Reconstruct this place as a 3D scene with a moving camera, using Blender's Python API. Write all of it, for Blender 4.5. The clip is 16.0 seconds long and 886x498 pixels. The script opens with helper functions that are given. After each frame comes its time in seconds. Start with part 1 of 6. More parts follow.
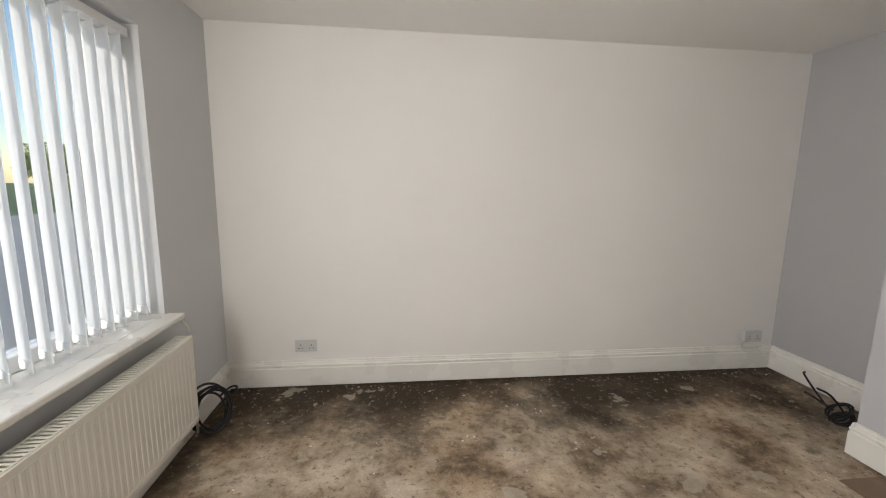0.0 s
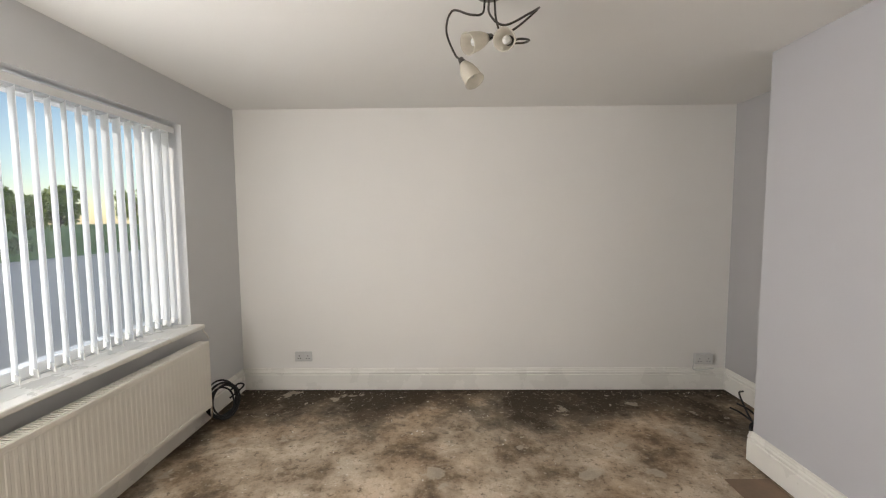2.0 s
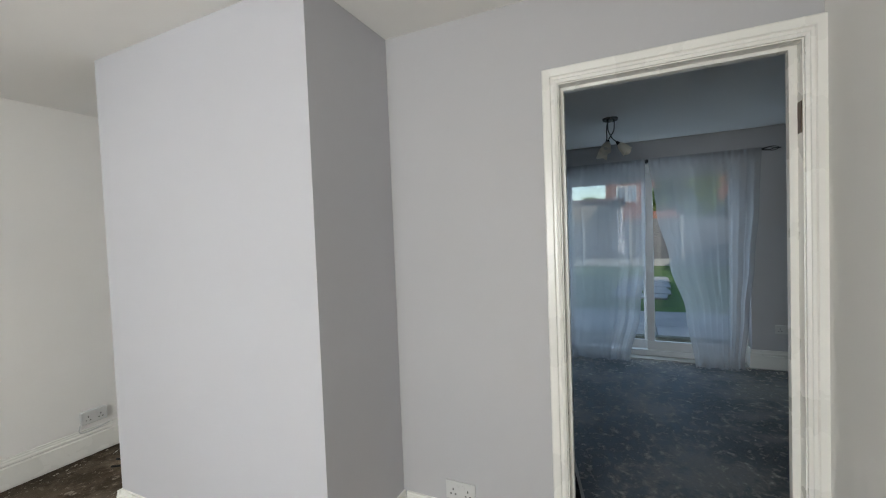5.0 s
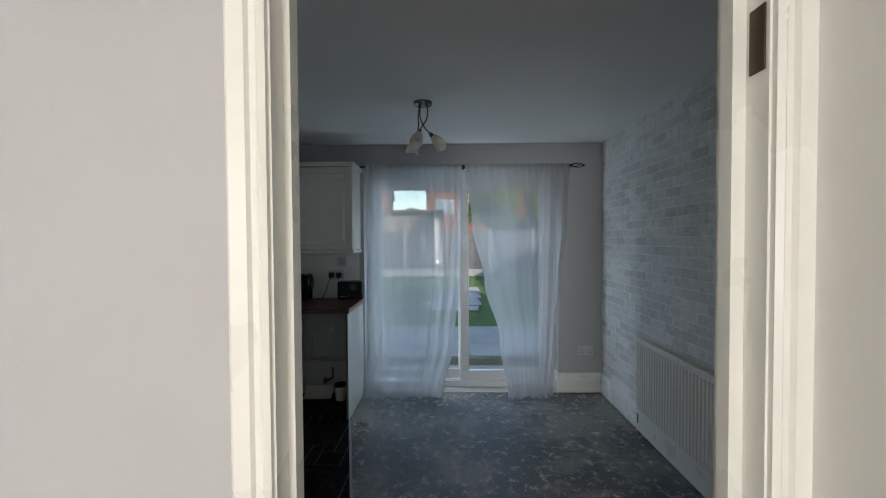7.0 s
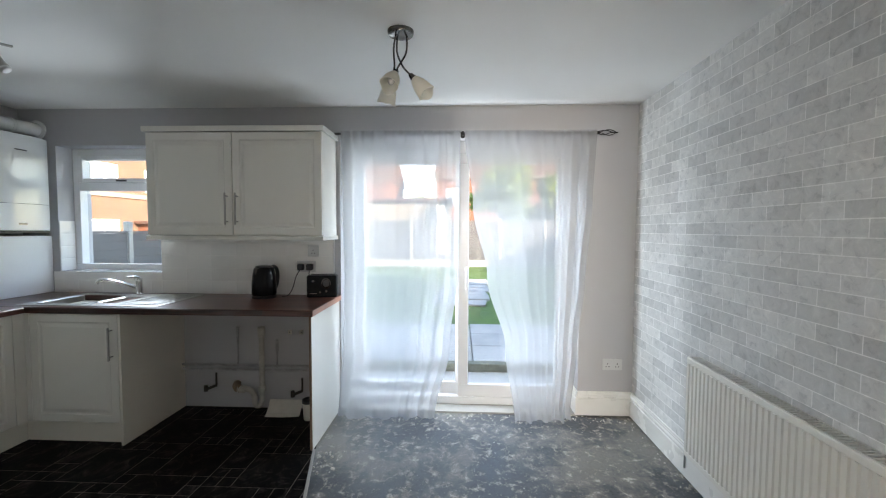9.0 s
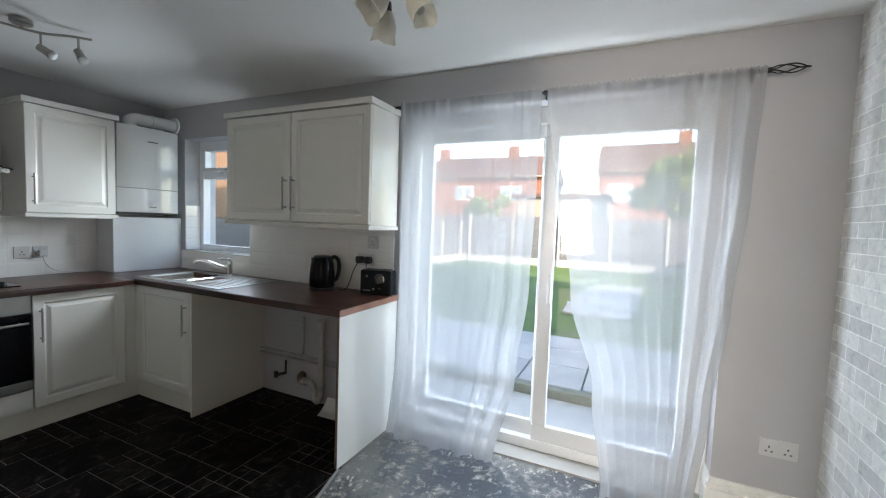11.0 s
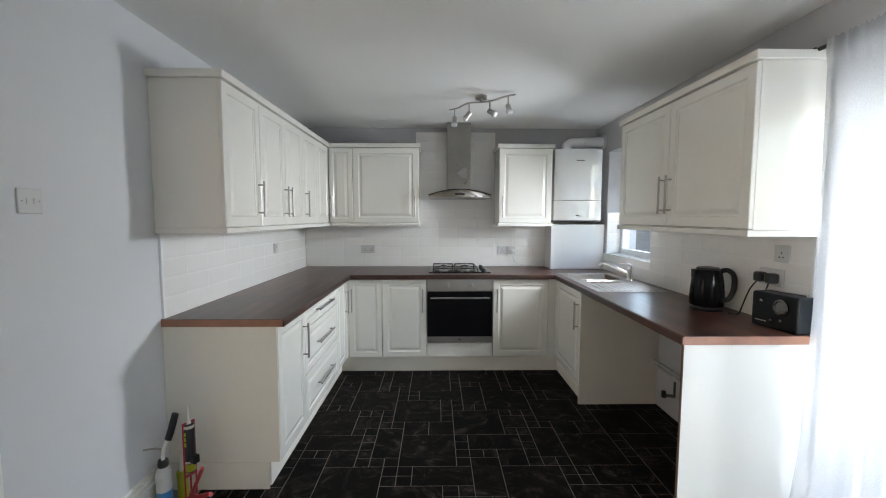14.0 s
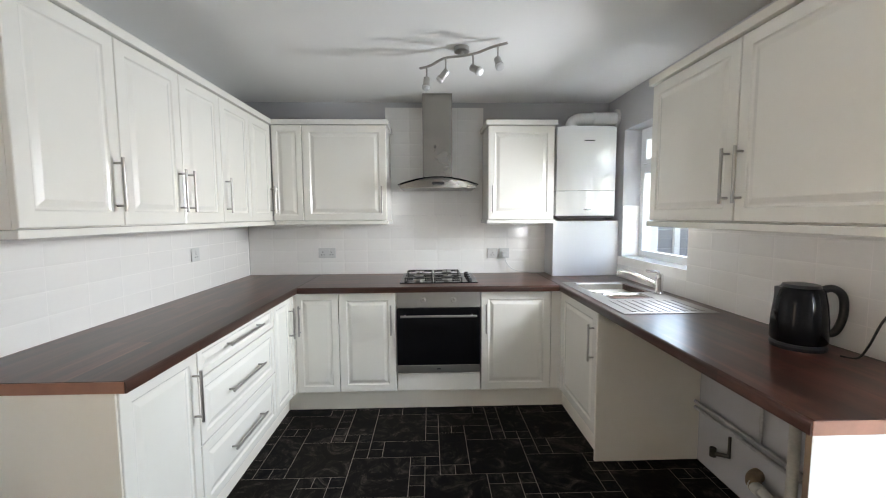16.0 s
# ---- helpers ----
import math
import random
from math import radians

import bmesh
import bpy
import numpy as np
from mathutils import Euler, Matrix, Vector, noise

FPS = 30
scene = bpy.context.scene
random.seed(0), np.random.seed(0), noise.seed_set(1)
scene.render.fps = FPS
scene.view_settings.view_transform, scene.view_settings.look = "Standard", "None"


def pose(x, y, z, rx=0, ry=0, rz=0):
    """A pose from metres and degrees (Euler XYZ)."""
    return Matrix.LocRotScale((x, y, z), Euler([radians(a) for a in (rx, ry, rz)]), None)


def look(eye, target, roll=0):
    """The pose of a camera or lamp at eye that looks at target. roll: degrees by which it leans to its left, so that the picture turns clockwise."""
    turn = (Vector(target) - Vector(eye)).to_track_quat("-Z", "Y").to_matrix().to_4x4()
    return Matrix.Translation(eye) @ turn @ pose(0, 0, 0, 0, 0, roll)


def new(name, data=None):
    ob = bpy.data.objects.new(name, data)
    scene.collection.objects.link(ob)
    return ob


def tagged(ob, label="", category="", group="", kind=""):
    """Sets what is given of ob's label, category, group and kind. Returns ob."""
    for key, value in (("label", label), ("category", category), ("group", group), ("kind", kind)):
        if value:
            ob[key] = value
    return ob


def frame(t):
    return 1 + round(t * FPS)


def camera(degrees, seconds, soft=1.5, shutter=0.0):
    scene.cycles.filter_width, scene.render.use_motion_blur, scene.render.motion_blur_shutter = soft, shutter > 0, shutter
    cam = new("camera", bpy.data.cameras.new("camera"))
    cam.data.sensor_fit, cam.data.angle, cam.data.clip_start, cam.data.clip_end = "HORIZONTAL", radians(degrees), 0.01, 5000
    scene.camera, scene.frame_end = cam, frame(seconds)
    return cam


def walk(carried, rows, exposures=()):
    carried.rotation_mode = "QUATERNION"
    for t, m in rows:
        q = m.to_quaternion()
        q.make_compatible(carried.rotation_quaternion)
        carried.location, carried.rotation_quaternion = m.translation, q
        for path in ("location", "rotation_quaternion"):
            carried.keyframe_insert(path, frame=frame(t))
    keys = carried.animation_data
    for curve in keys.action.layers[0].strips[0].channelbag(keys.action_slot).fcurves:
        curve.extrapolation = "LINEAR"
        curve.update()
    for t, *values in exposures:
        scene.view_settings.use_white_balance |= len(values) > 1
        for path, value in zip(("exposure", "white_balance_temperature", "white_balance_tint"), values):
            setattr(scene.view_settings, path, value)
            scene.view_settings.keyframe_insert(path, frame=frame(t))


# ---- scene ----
cam = camera(95.4, 16.0, 1.1)
PATH = [
    (0, (1.158, -2.748, 1.401), (1.381, -0.784, 1.094), 0.8),
    (0.5, (1.424, -2.815, 1.417), (1.545, -0.837, 1.15), 0.8),
    (1, (1.678, -3.024, 1.433), (1.681, -1.036, 1.213), 0.7),
    (1.5, (1.741, -3.2, 1.448), (1.692, -1.209, 1.267), 0.2),
    (2, (1.773, -3.367, 1.462), (1.745, -1.373, 1.315), -0.4),
    (2.5, (1.859, -3.458, 1.464), (1.933, -1.463, 1.347), -1.0),
    (3, (1.913, -3.475, 1.469), (2.169, -1.494, 1.362), -1.5),
    (3.5, (2.005, -3.476, 1.469), (2.591, -1.566, 1.366), -1.9),
    (4, (2.12, -3.499, 1.428), (3.146, -1.784, 1.349), -2.4),
    (4.5, (2.258, -3.487, 1.44), (3.747, -2.155, 1.355), -2.5),
    (5, (2.447, -3.444, 1.433), (4.257, -2.596, 1.367), -2.2),
    (7.3, (3.660, -3.474, 1.467), (5.659, -3.457, 1.414), -0.2),
    (7.5, (3.769, -3.504, 1.450), (5.768, -3.482, 1.392), -0.0),
    (8, (3.998, -3.574, 1.429), (5.996, -3.545, 1.359), -0.1),
    (8.5, (4.102, -3.579, 1.433), (6.099, -3.528, 1.347), -0.0),
    (10.8, (4.873, -3.972, 1.406), (6.746, -3.282, 1.288), 1.9),
    (11, (4.958, -4.066, 1.406), (6.77, -3.229, 1.28), 2.1),
    (11.5, (5.202, -4.209, 1.4), (6.79, -3.002, 1.251), 2.1),
    (12, (5.427, -4.314, 1.411), (6.661, -2.747, 1.271), 2.0),
    (12.5, (5.58, -4.385, 1.43), (6.345, -2.542, 1.302), 1.7),
    (13, (5.611, -4.408, 1.429), (5.936, -2.438, 1.31), 1.2),
    (13.5, (5.598, -4.399, 1.437), (5.687, -2.405, 1.306), 0.7),
    (14, (5.613, -4.373, 1.429), (5.645, -2.379, 1.275), 0.1),
    (14.5, (5.635, -4.241, 1.415), (5.7, -2.249, 1.246), -0.2),
    (15, (5.642, -4.0, 1.422), (5.733, -2.009, 1.265), -0.3),
    (15.5, (5.687, -3.779, 1.401), (5.768, -1.788, 1.228), -0.4),
    (16, (5.768, -3.572, 1.413), (5.832, -1.58, 1.248), -0.3),
]

walk(cam, [(t, look(eye, target, roll)) for t, eye, target, roll in PATH],
     [(0.0, 0.42, 6700, 10), (3.0, 0.38, 6800, 10), (3.8, 0.50, 6250, 11), (4.5, 0.86, 6200, 6), (5.2, 0.84, 6300, 5), (7.3, 1.55, 6850, 8), (7.5, 2.1, 7000, 9), (8.0, 2.8, 7200, 10),
      (8.5, 2.98, 7500, 12), (11.0, 2.75, 7500, 12), (12.5, 2.95, 7600, 13), (13.0, 3.15, 7850, 14), (13.5, 3.4, 7900, 14), (14.5, 3.5, 8050, 15), (16.0, 3.85, 8150, 16)])

# ---- world and sun ----
SUN_UP, SUN_TURN = 20.0, 57.0            # height over the horizon; turn of the sunlight's course from +x towards +y
world = bpy.data.worlds.new("world")
scene.world = world
world.use_nodes = True
wn = world.node_tree.nodes
sky = wn.new("ShaderNodeTexSky")
sky.sky_type, sky.sun_disc = "NISHITA", False
sky.dust_density, sky.ozone_density = 0.3, 1.5
sky.sun_elevation, sky.sun_rotation = radians(SUN_UP), radians(-(90 + SUN_TURN))
wn["Background"].inputs["Strength"].default_value = 0.15
world.node_tree.links.new(sky.outputs["Color"], wn["Background"].inputs["Color"])
sun = new("sun", bpy.data.lights.new("sun", "SUN"))
sun.data.energy, sun.data.angle, sun.data.color = 2.0, radians(0.6), (1.0, 0.95, 0.88)
course = Vector((math.cos(radians(SUN_TURN)) * math.cos(radians(SUN_UP)), math.sin(radians(SUN_TURN)) * math.cos(radians(SUN_UP)), -math.sin(radians(SUN_UP))))
sun.matrix_basis = look((-20, -15, 20), Vector((-20, -15, 20)) + course)


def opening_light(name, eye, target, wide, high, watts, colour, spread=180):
    """An added area lamp, hidden at an opening of the house to stand in for daylight."""
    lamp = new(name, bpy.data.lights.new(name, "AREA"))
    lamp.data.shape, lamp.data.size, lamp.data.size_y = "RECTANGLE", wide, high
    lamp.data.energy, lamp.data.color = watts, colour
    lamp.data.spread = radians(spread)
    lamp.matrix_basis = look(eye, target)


# Added lamp at the unseen end of the living room window.
opening_light("fill_lamp_living_window", (0.02, -2.68, 1.43), (3.0, -0.9, 1.15), 1.35, 1.25, 51, (1.0, 0.975, 0.955))
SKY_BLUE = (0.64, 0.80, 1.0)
opening_light("fill_lamp_patio_head", (7.555, -3.58, 2.09), (7.0, -3.58, 1.0), 1.70, 0.08, 4.5, SKY_BLUE)
# Added lamp below the glass; stands in for light bounced off the ground.
opening_light("bounce_lamp_patio_sill", (7.555, -3.58, 0.06), (6.6, -3.58, 1.9), 1.70, 0.08, 3.0, SKY_BLUE)
opening_light("fill_lamp_patio_jamb", (7.555, -2.675, 1.05), (6.6, -3.75, 1.0), 0.08, 1.95, 7.0, SKY_BLUE)
opening_light("fill_lamp_patio_jamb", (7.555, -4.49, 1.05), (6.9, -3.55, 1.0), 0.08, 1.95, 3.6, SKY_BLUE)
# Added lamp inside the reveal, aimed to brighten the brick-print wall.
opening_light("fill_lamp_patio_reveal", (7.415, -2.735, 1.05), (5.4, -4.9, 0.95), 0.12, 1.85, 0.6, SKY_BLUE, 110)
# Added lamp in the window opening, mostly hidden behind the wall cupboard.
opening_light("fill_lamp_kitchen_window", (7.40, -1.12, 1.62), (4.0, -1.6, 0.6), 0.20, 0.40, 2.4, SKY_BLUE, 120)

# ---- plan ----
H = 2.372                                # living room ceiling
HK = 2.36                                # kitchen ceiling
LX, LY = 4.11, -4.0                      # living room: x 0..LX, y LY..0
KX0, KX1, KY0, KY1 = 4.22, 7.304, -4.91, -0.09
DOOR_Y0, DOOR_Y1, DOOR_Z = -3.945, -3.195, 2.01
OUT = 7.60                               # outer face of the garden wall


# ---- mesh helpers ----
def boxes(bm, x0, x1, y0, y1, z0, z1, bevel=0.0, seg=2):
    verts = [bm.verts.new((x, y, z)) for z in (z0, z1) for y in (y0, y1) for x in (x0, x1)]
    faces = [bm.faces.new([verts[i] for i in q]) for q in ((0, 2, 3, 1), (4, 5, 7, 6), (0, 1, 5, 4), (2, 6, 7, 3), (0, 4, 6, 2), (1, 3, 7, 5))]
    if bevel:
        edges = list({e for f in faces for e in f.edges})
        bmesh.ops.bevel(bm, geom=edges, offset=bevel, segments=seg, affect="EDGES", profile=0.5)
    return bm


def box(x0, x1, y0, y1, z0, z1, bevel=0.0, seg=2):
    return boxes(bmesh.new(), min(x0, x1), max(x0, x1), min(y0, y1), max(y0, y1), z0, z1, bevel, seg)


def ring_frame(axis):
    a = Vector(axis).normalized()
    u = a.orthogonal().normalized()
    return a, u, a.cross(u)


def rod(bm, p0, p1, r0, r1=None, seg=14, cap=True):
    p0, p1 = Vector(p0), Vector(p1)
    r1 = r0 if r1 is None else r1
    _, u, v = ring_frame(p1 - p0)
    rings = [[bm.verts.new(p + (u * math.cos(6.28318 * i / seg) + v * math.sin(6.28318 * i / seg)) * r) for i in range(seg)] for p, r in ((p0, r0), (p1, r1))]
    for i in range(seg):
        bm.faces.new((rings[0][i], rings[0][(i + 1) % seg], rings[1][(i + 1) % seg], rings[1][i]))
    if cap:
        bm.faces.new(rings[0][::-1]), bm.faces.new(rings[1])
    return bm


def curve_points(points, n=8):
    """A smooth line through the points."""
    p = [Vector(q) for q in points]
    p = [p[0] * 2 - p[1]] + p + [p[-1] * 2 - p[-2]]
    line = []
    for k in range(1, len(p) - 2):
        for i in range(n):
            t = i / n
            line.append(0.5 * (2 * p[k] + (p[k + 1] - p[k - 1]) * t + (2 * p[k - 1] - 5 * p[k] + 4 * p[k + 1] - p[k + 2]) * t * t
                               + (3 * p[k] - p[k - 1] - 3 * p[k + 1] + p[k + 2]) * t ** 3))
    return line + [p[-2]]


def tube(bm, points, r, seg=10, n=8, smooth=True):
    line = curve_points(points, n) if smooth else [Vector(q) for q in points]
    last, rings = None, []
    for i, q in enumerate(line):
        a = (line[min(i + 1, len(line) - 1)] - line[max(i - 1, 0)]).normalized()
        u = a.orthogonal().normalized() if last is None else (last - a * last.dot(a)).normalized()
        last, v = u, a.cross(u)
        rings.append([bm.verts.new(q + (u * math.cos(6.28318 * k / seg) + v * math.sin(6.28318 * k / seg)) * r) for k in range(seg)])
    for a, b in zip(rings, rings[1:]):
        for k in range(seg):
            bm.faces.new((a[k], a[(k + 1) % seg], b[(k + 1) % seg], b[k]))
    bm.faces.new(rings[0][::-1]), bm.faces.new(rings[-1])
    return bm


def lathe(bm, profile, seg=28, m=None):
    """Turns (radius, height) pairs round the z axis."""
    made = []
    rings = [[bm.verts.new((r * math.cos(6.28318 * i / seg), r * math.sin(6.28318 * i / seg), z)) for i in range(seg)] for r, z in profile]
    for a, b in zip(rings, rings[1:]):
        for i in range(seg):
            bm.faces.new((a[i], a[(i + 1) % seg], b[(i + 1) % seg], b[i]))
    if profile[0][0] > 0.0005:
        bm.faces.new(rings[0][::-1])
    if profile[-1][0] > 0.0005:
        bm.faces.new(rings[-1])
    if m:
        bmesh.ops.transform(bm, matrix=m, verts=[v for r in rings for v in r])
    return bm


def prism(bm, outline, z0, z1):
    """An outline in x and y, raised from z0 to z1."""
    low, high = ([bm.verts.new((x, y, z)) for x, y in outline] for z in (z0, z1))
    n = len(low)
    for i in range(n):
        bm.faces.new((low[i], low[(i + 1) % n], high[(i + 1) % n], high[i]))
    bm.faces.new(low[::-1]), bm.faces.new(high)
    return bm


def extrude_profile(profile, start, end, inward):
    """A skirting or casing: (out, up) pairs swept from start to end; out goes along inward, up along z."""
    bm = bmesh.new()
    s, e, d = Vector(start), Vector(end), Vector(inward)
    rings = [[bm.verts.new(p + d * o + Vector((0, 0, u))) for o, u in profile] for p in (s, e)]
    n = len(profile)
    for i in range(n):
        bm.faces.new((rings[0][i], rings[0][(i + 1) % n], rings[1][(i + 1) % n], rings[1][i]))
    bm.faces.new(rings[0][::-1]), bm.faces.new(rings[1])
    return bm


def mesh_of(name, bm, material, smooth=False):
    bmesh.ops.recalc_face_normals(bm, faces=bm.faces)
    me = bpy.data.meshes.new(name)
    bm.to_mesh(me)
    bm.free()
    me.materials.append(material)
    if smooth:
        me.shade_smooth()
        me.set_sharp_from_angle(angle=radians(38))
    return me


def part(name, bm, material, parent=None, label="", smooth=False):
    ob = new(name, mesh_of(name, bm, material, smooth))
    if parent:
        ob.parent = parent
    if label:
        tagged(ob, label)
    return ob


def thing(name, label, category, m, group=""):
    """An Empty at the base of a thing."""
    ob = new(name)
    ob.empty_display_size = 0.1
    ob.matrix_basis = m
    return tagged(ob, label, category, group)


def setting(name, bm, material, label, category, smooth=False):
    return tagged(part(name, bm, material, None, "", smooth), label, category, "", "structure")


# ---- materials ----
def base_material(name, rough=0.5, metal=0.0):
    m = bpy.data.materials.new(name)
    m.use_nodes = True
    n, l = m.node_tree.nodes, m.node_tree.links
    b = n["Principled BSDF"]
    b.inputs["Roughness"].default_value, b.inputs["Metallic"].default_value = rough, metal
    return m, n, l, b


def place(n, l, space):
    if space == "world":
        return n.new("ShaderNodeNewGeometry").outputs["Position"]
    return n.new("ShaderNodeTexCoord").outputs["Object"]


def noise_of(n, l, at, scale, detail=4.0, rough=0.55, distort=0.0):
    t = n.new("ShaderNodeTexNoise")
    t.inputs["Scale"].default_value, t.inputs["Detail"].default_value = scale, detail
    t.inputs["Roughness"].default_value, t.inputs["Distortion"].default_value = rough, distort
    l.new(at, t.inputs["Vector"])
    return t.outputs["Fac"]


def ramp(n, l, fac, stops):
    r = n.new("ShaderNodeValToRGB")
    while len(r.color_ramp.elements) < len(stops):
        r.color_ramp.elements.new(0.5)
    for e, (p, c) in zip(r.color_ramp.elements, stops):
        e.position, e.color = p, (*c, 1) if len(c) == 3 else c
    l.new(fac, r.inputs["Fac"])
    return r.outputs["Color"]


def mixed(n, l, fac, a, b, kind="MIX"):
    x = n.new("ShaderNodeMix")
    x.data_type, x.blend_type = "RGBA", kind
    for sock, v in ((x.inputs["Factor"], fac), (x.inputs["A"], a), (x.inputs["B"], b)):
        if isinstance(v, (int, float)):
            sock.default_value = v
        elif isinstance(v, tuple):
            sock.default_value = (*v, 1)
        else:
            l.new(v, sock)
    return x.outputs["Result"]


def bumped(n, l, b, height, strength=0.2, distance=0.01):
    k = n.new("ShaderNodeBump")
    k.inputs["Strength"].default_value, k.inputs["Distance"].default_value = strength, distance
    l.new(height, k.inputs["Height"])
    l.new(k.outputs["Normal"], b.inputs["Normal"])


def plain(name, colour, rough=0.5, metal=0.0, vary=0.06, scale=3.0, grain=120.0, bump=0.05, space="object", coat=0.0, spread=0.0):
    """One colour with a broad and a fine variation, and a fine relief."""
    m, n, l, b = base_material(name, rough, metal)
    at = place(n, l, space)
    lo, hi = tuple(c * (1 - vary) for c in colour), tuple(min(1, c * (1 + vary)) for c in colour)
    broad, fine = noise_of(n, l, at, scale), noise_of(n, l, at, grain, 2.0)
    c = ramp(n, l, broad, [(0.3, lo), (0.7, hi)])
    c = mixed(n, l, 0.12, c, ramp(n, l, fine, [(0.35, lo), (0.65, hi)]))
    if spread:
        info = n.new("ShaderNodeObjectInfo")
        c = mixed(n, l, spread, c, ramp(n, l, info.outputs["Random"], [(0.0, tuple(x * 0.6 for x in colour)), (1.0, tuple(min(1, x * 1.4) for x in colour))]))
    l.new(c, b.inputs["Base Color"])
    r = ramp(n, l, broad, [(0.3, (rough * 0.88,) * 3), (0.7, (min(1, rough * 1.12),) * 3)])
    l.new(r, b.inputs["Roughness"])
    if bump:
        bumped(n, l, b, fine, bump, 0.004)
    b.inputs["Coat Weight"].default_value = coat
    return m


paint_white = plain("wall_paint_white", (0.80, 0.785, 0.755), 0.75, vary=0.02, scale=1.2, grain=90, bump=0.08, space="world")
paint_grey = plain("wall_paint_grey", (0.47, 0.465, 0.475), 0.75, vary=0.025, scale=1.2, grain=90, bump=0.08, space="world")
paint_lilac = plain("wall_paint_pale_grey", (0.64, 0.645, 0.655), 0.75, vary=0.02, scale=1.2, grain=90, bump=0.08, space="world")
# Pale grey again, with the chimney breast's dimmer lighting put into the colour.
paint_lilac_shaded = plain("wall_paint_pale_grey_shaded", (0.52, 0.52, 0.55), 0.75, vary=0.02, scale=1.2, grain=90, bump=0.08, space="world")
ceiling_paint = plain("ceiling_paint", (0.80, 0.79, 0.765), 0.85, vary=0.02, scale=0.9, grain=70, bump=0.1, space="world")
gloss_white = plain("gloss_woodwork", (0.80, 0.785, 0.74), 0.28, vary=0.03, scale=4, grain=60, bump=0.03, space="world")
upvc = plain("upvc_white", (0.82, 0.83, 0.84), 0.25, vary=0.02, scale=2, grain=80, bump=0.01)
cupboard = plain("cupboard_cream", (0.80, 0.775, 0.715), 0.22, vary=0.015, scale=2.5, grain=40, bump=0.01, coat=0.25)
carcass = plain("carcass_cream", (0.80, 0.76, 0.675), 0.42, vary=0.03, scale=3, grain=60, bump=0.02)
steel = plain("brushed_steel", (0.40, 0.385, 0.36), 0.36, 1.0, vary=0.06, scale=8, grain=200, bump=0.03)
hood_steel = plain("hood_steel", (0.29, 0.277, 0.258), 0.26, 1.0, vary=0.08, scale=6, grain=200, bump=0.03)
chrome = plain("chrome", (0.75, 0.75, 0.75), 0.1, 1.0, vary=0.02, scale=8, grain=100, bump=0.0)
dark_chrome = plain("smoked_chrome", (0.13, 0.122, 0.115), 0.14, 1.0, vary=0.05, scale=8, grain=100, bump=0.0)
black_gloss = plain("black_gloss", (0.006, 0.006, 0.007), 0.08, vary=0.1, scale=5, grain=60, bump=0.0)
black_gloss.node_tree.nodes["Principled BSDF"].inputs["Specular IOR Level"].default_value = 0.14
black_plastic = plain("black_plastic", (0.014, 0.014, 0.016), 0.35, vary=0.15, scale=12, grain=150, bump=0.03)
cable_black = plain("cable_sheath", (0.008, 0.008, 0.009), 0.5, vary=0.2, scale=12, grain=150, bump=0.02)
iron = plain("black_iron", (0.02, 0.02, 0.02), 0.5, 0.3, vary=0.2, scale=20, grain=150, bump=0.05)
radiator_white = plain("radiator_enamel", (0.79, 0.765, 0.70), 0.32, vary=0.02, scale=3, grain=60, bump=0.02)
socket_white = plain("socket_plastic", (0.58, 0.58, 0.57), 0.3, vary=0.02, scale=10, grain=100, bump=0.0)
copper = plain("painted_pipe", (0.40, 0.39, 0.39), 0.5, 0.0, vary=0.3, scale=14, grain=120, bump=0.05)
waste_plastic = plain("waste_pipe", (0.46, 0.44, 0.39), 0.5, vary=0.3, scale=9, grain=90, bump=0.03)
boiler_white = plain("boiler_enamel", (0.80, 0.80, 0.78), 0.16, vary=0.015, scale=3, grain=60, bump=0.0, coat=0.3)
tile_white = plain("glazed_tile", (0.84, 0.82, 0.79), 0.12, vary=0.02, scale=6, grain=50, bump=0.02, coat=0.4, spread=0.04)
grout = plain("grout", (0.82, 0.80, 0.77), 0.7, vary=0.04, scale=8, grain=150, bump=0.1, space="world")
vane_cloth = plain("blind_cloth", (0.80, 0.80, 0.78), 0.8, vary=0.03, scale=8, grain=300, bump=0.05)


def cloth_sheer(name, clear, colour, glow=0.6):
    m, n, l, b = base_material(name, 0.9)
    at = place(n, l, "object")
    weave = noise_of(n, l, at, 260, 2)
    b.inputs["Base Color"].default_value = (*colour, 1)
    through_light, open_weave, a, c = n.new("ShaderNodeBsdfTranslucent"), n.new("ShaderNodeBsdfTransparent"), n.new("ShaderNodeMixShader"), n.new("ShaderNodeMixShader")
    through_light.inputs["Color"].default_value = (*colour, 1)
    a.inputs["Fac"].default_value = glow
    l.new(b.outputs["BSDF"], a.inputs[1]), l.new(through_light.outputs["BSDF"], a.inputs[2])
    l.new(ramp(n, l, weave, [(0.3, (clear * 0.85,) * 3), (0.7, (clear * 1.12,) * 3)]), c.inputs["Fac"])
    l.new(a.outputs["Shader"], c.inputs[1]), l.new(open_weave.outputs["BSDF"], c.inputs[2])
    l.new(c.outputs["Shader"], n["Material Output"].inputs["Surface"])
    return m


voile = cloth_sheer("voile", 0.43, (0.60, 0.605, 0.61))
blind_translucent = cloth_sheer("vane_fabric", 0.02, (0.93, 0.945, 0.96), 0.72)


def glass_material(name, rough=0.0, tint=(1, 1, 1)):
    m, n, l, b = base_material(name, rough)
    b.inputs["Base Color"].default_value = (*tint, 1)
    b.inputs["Transmission Weight"].default_value = 1.0
    b.inputs["IOR"].default_value = 1.45
    return m


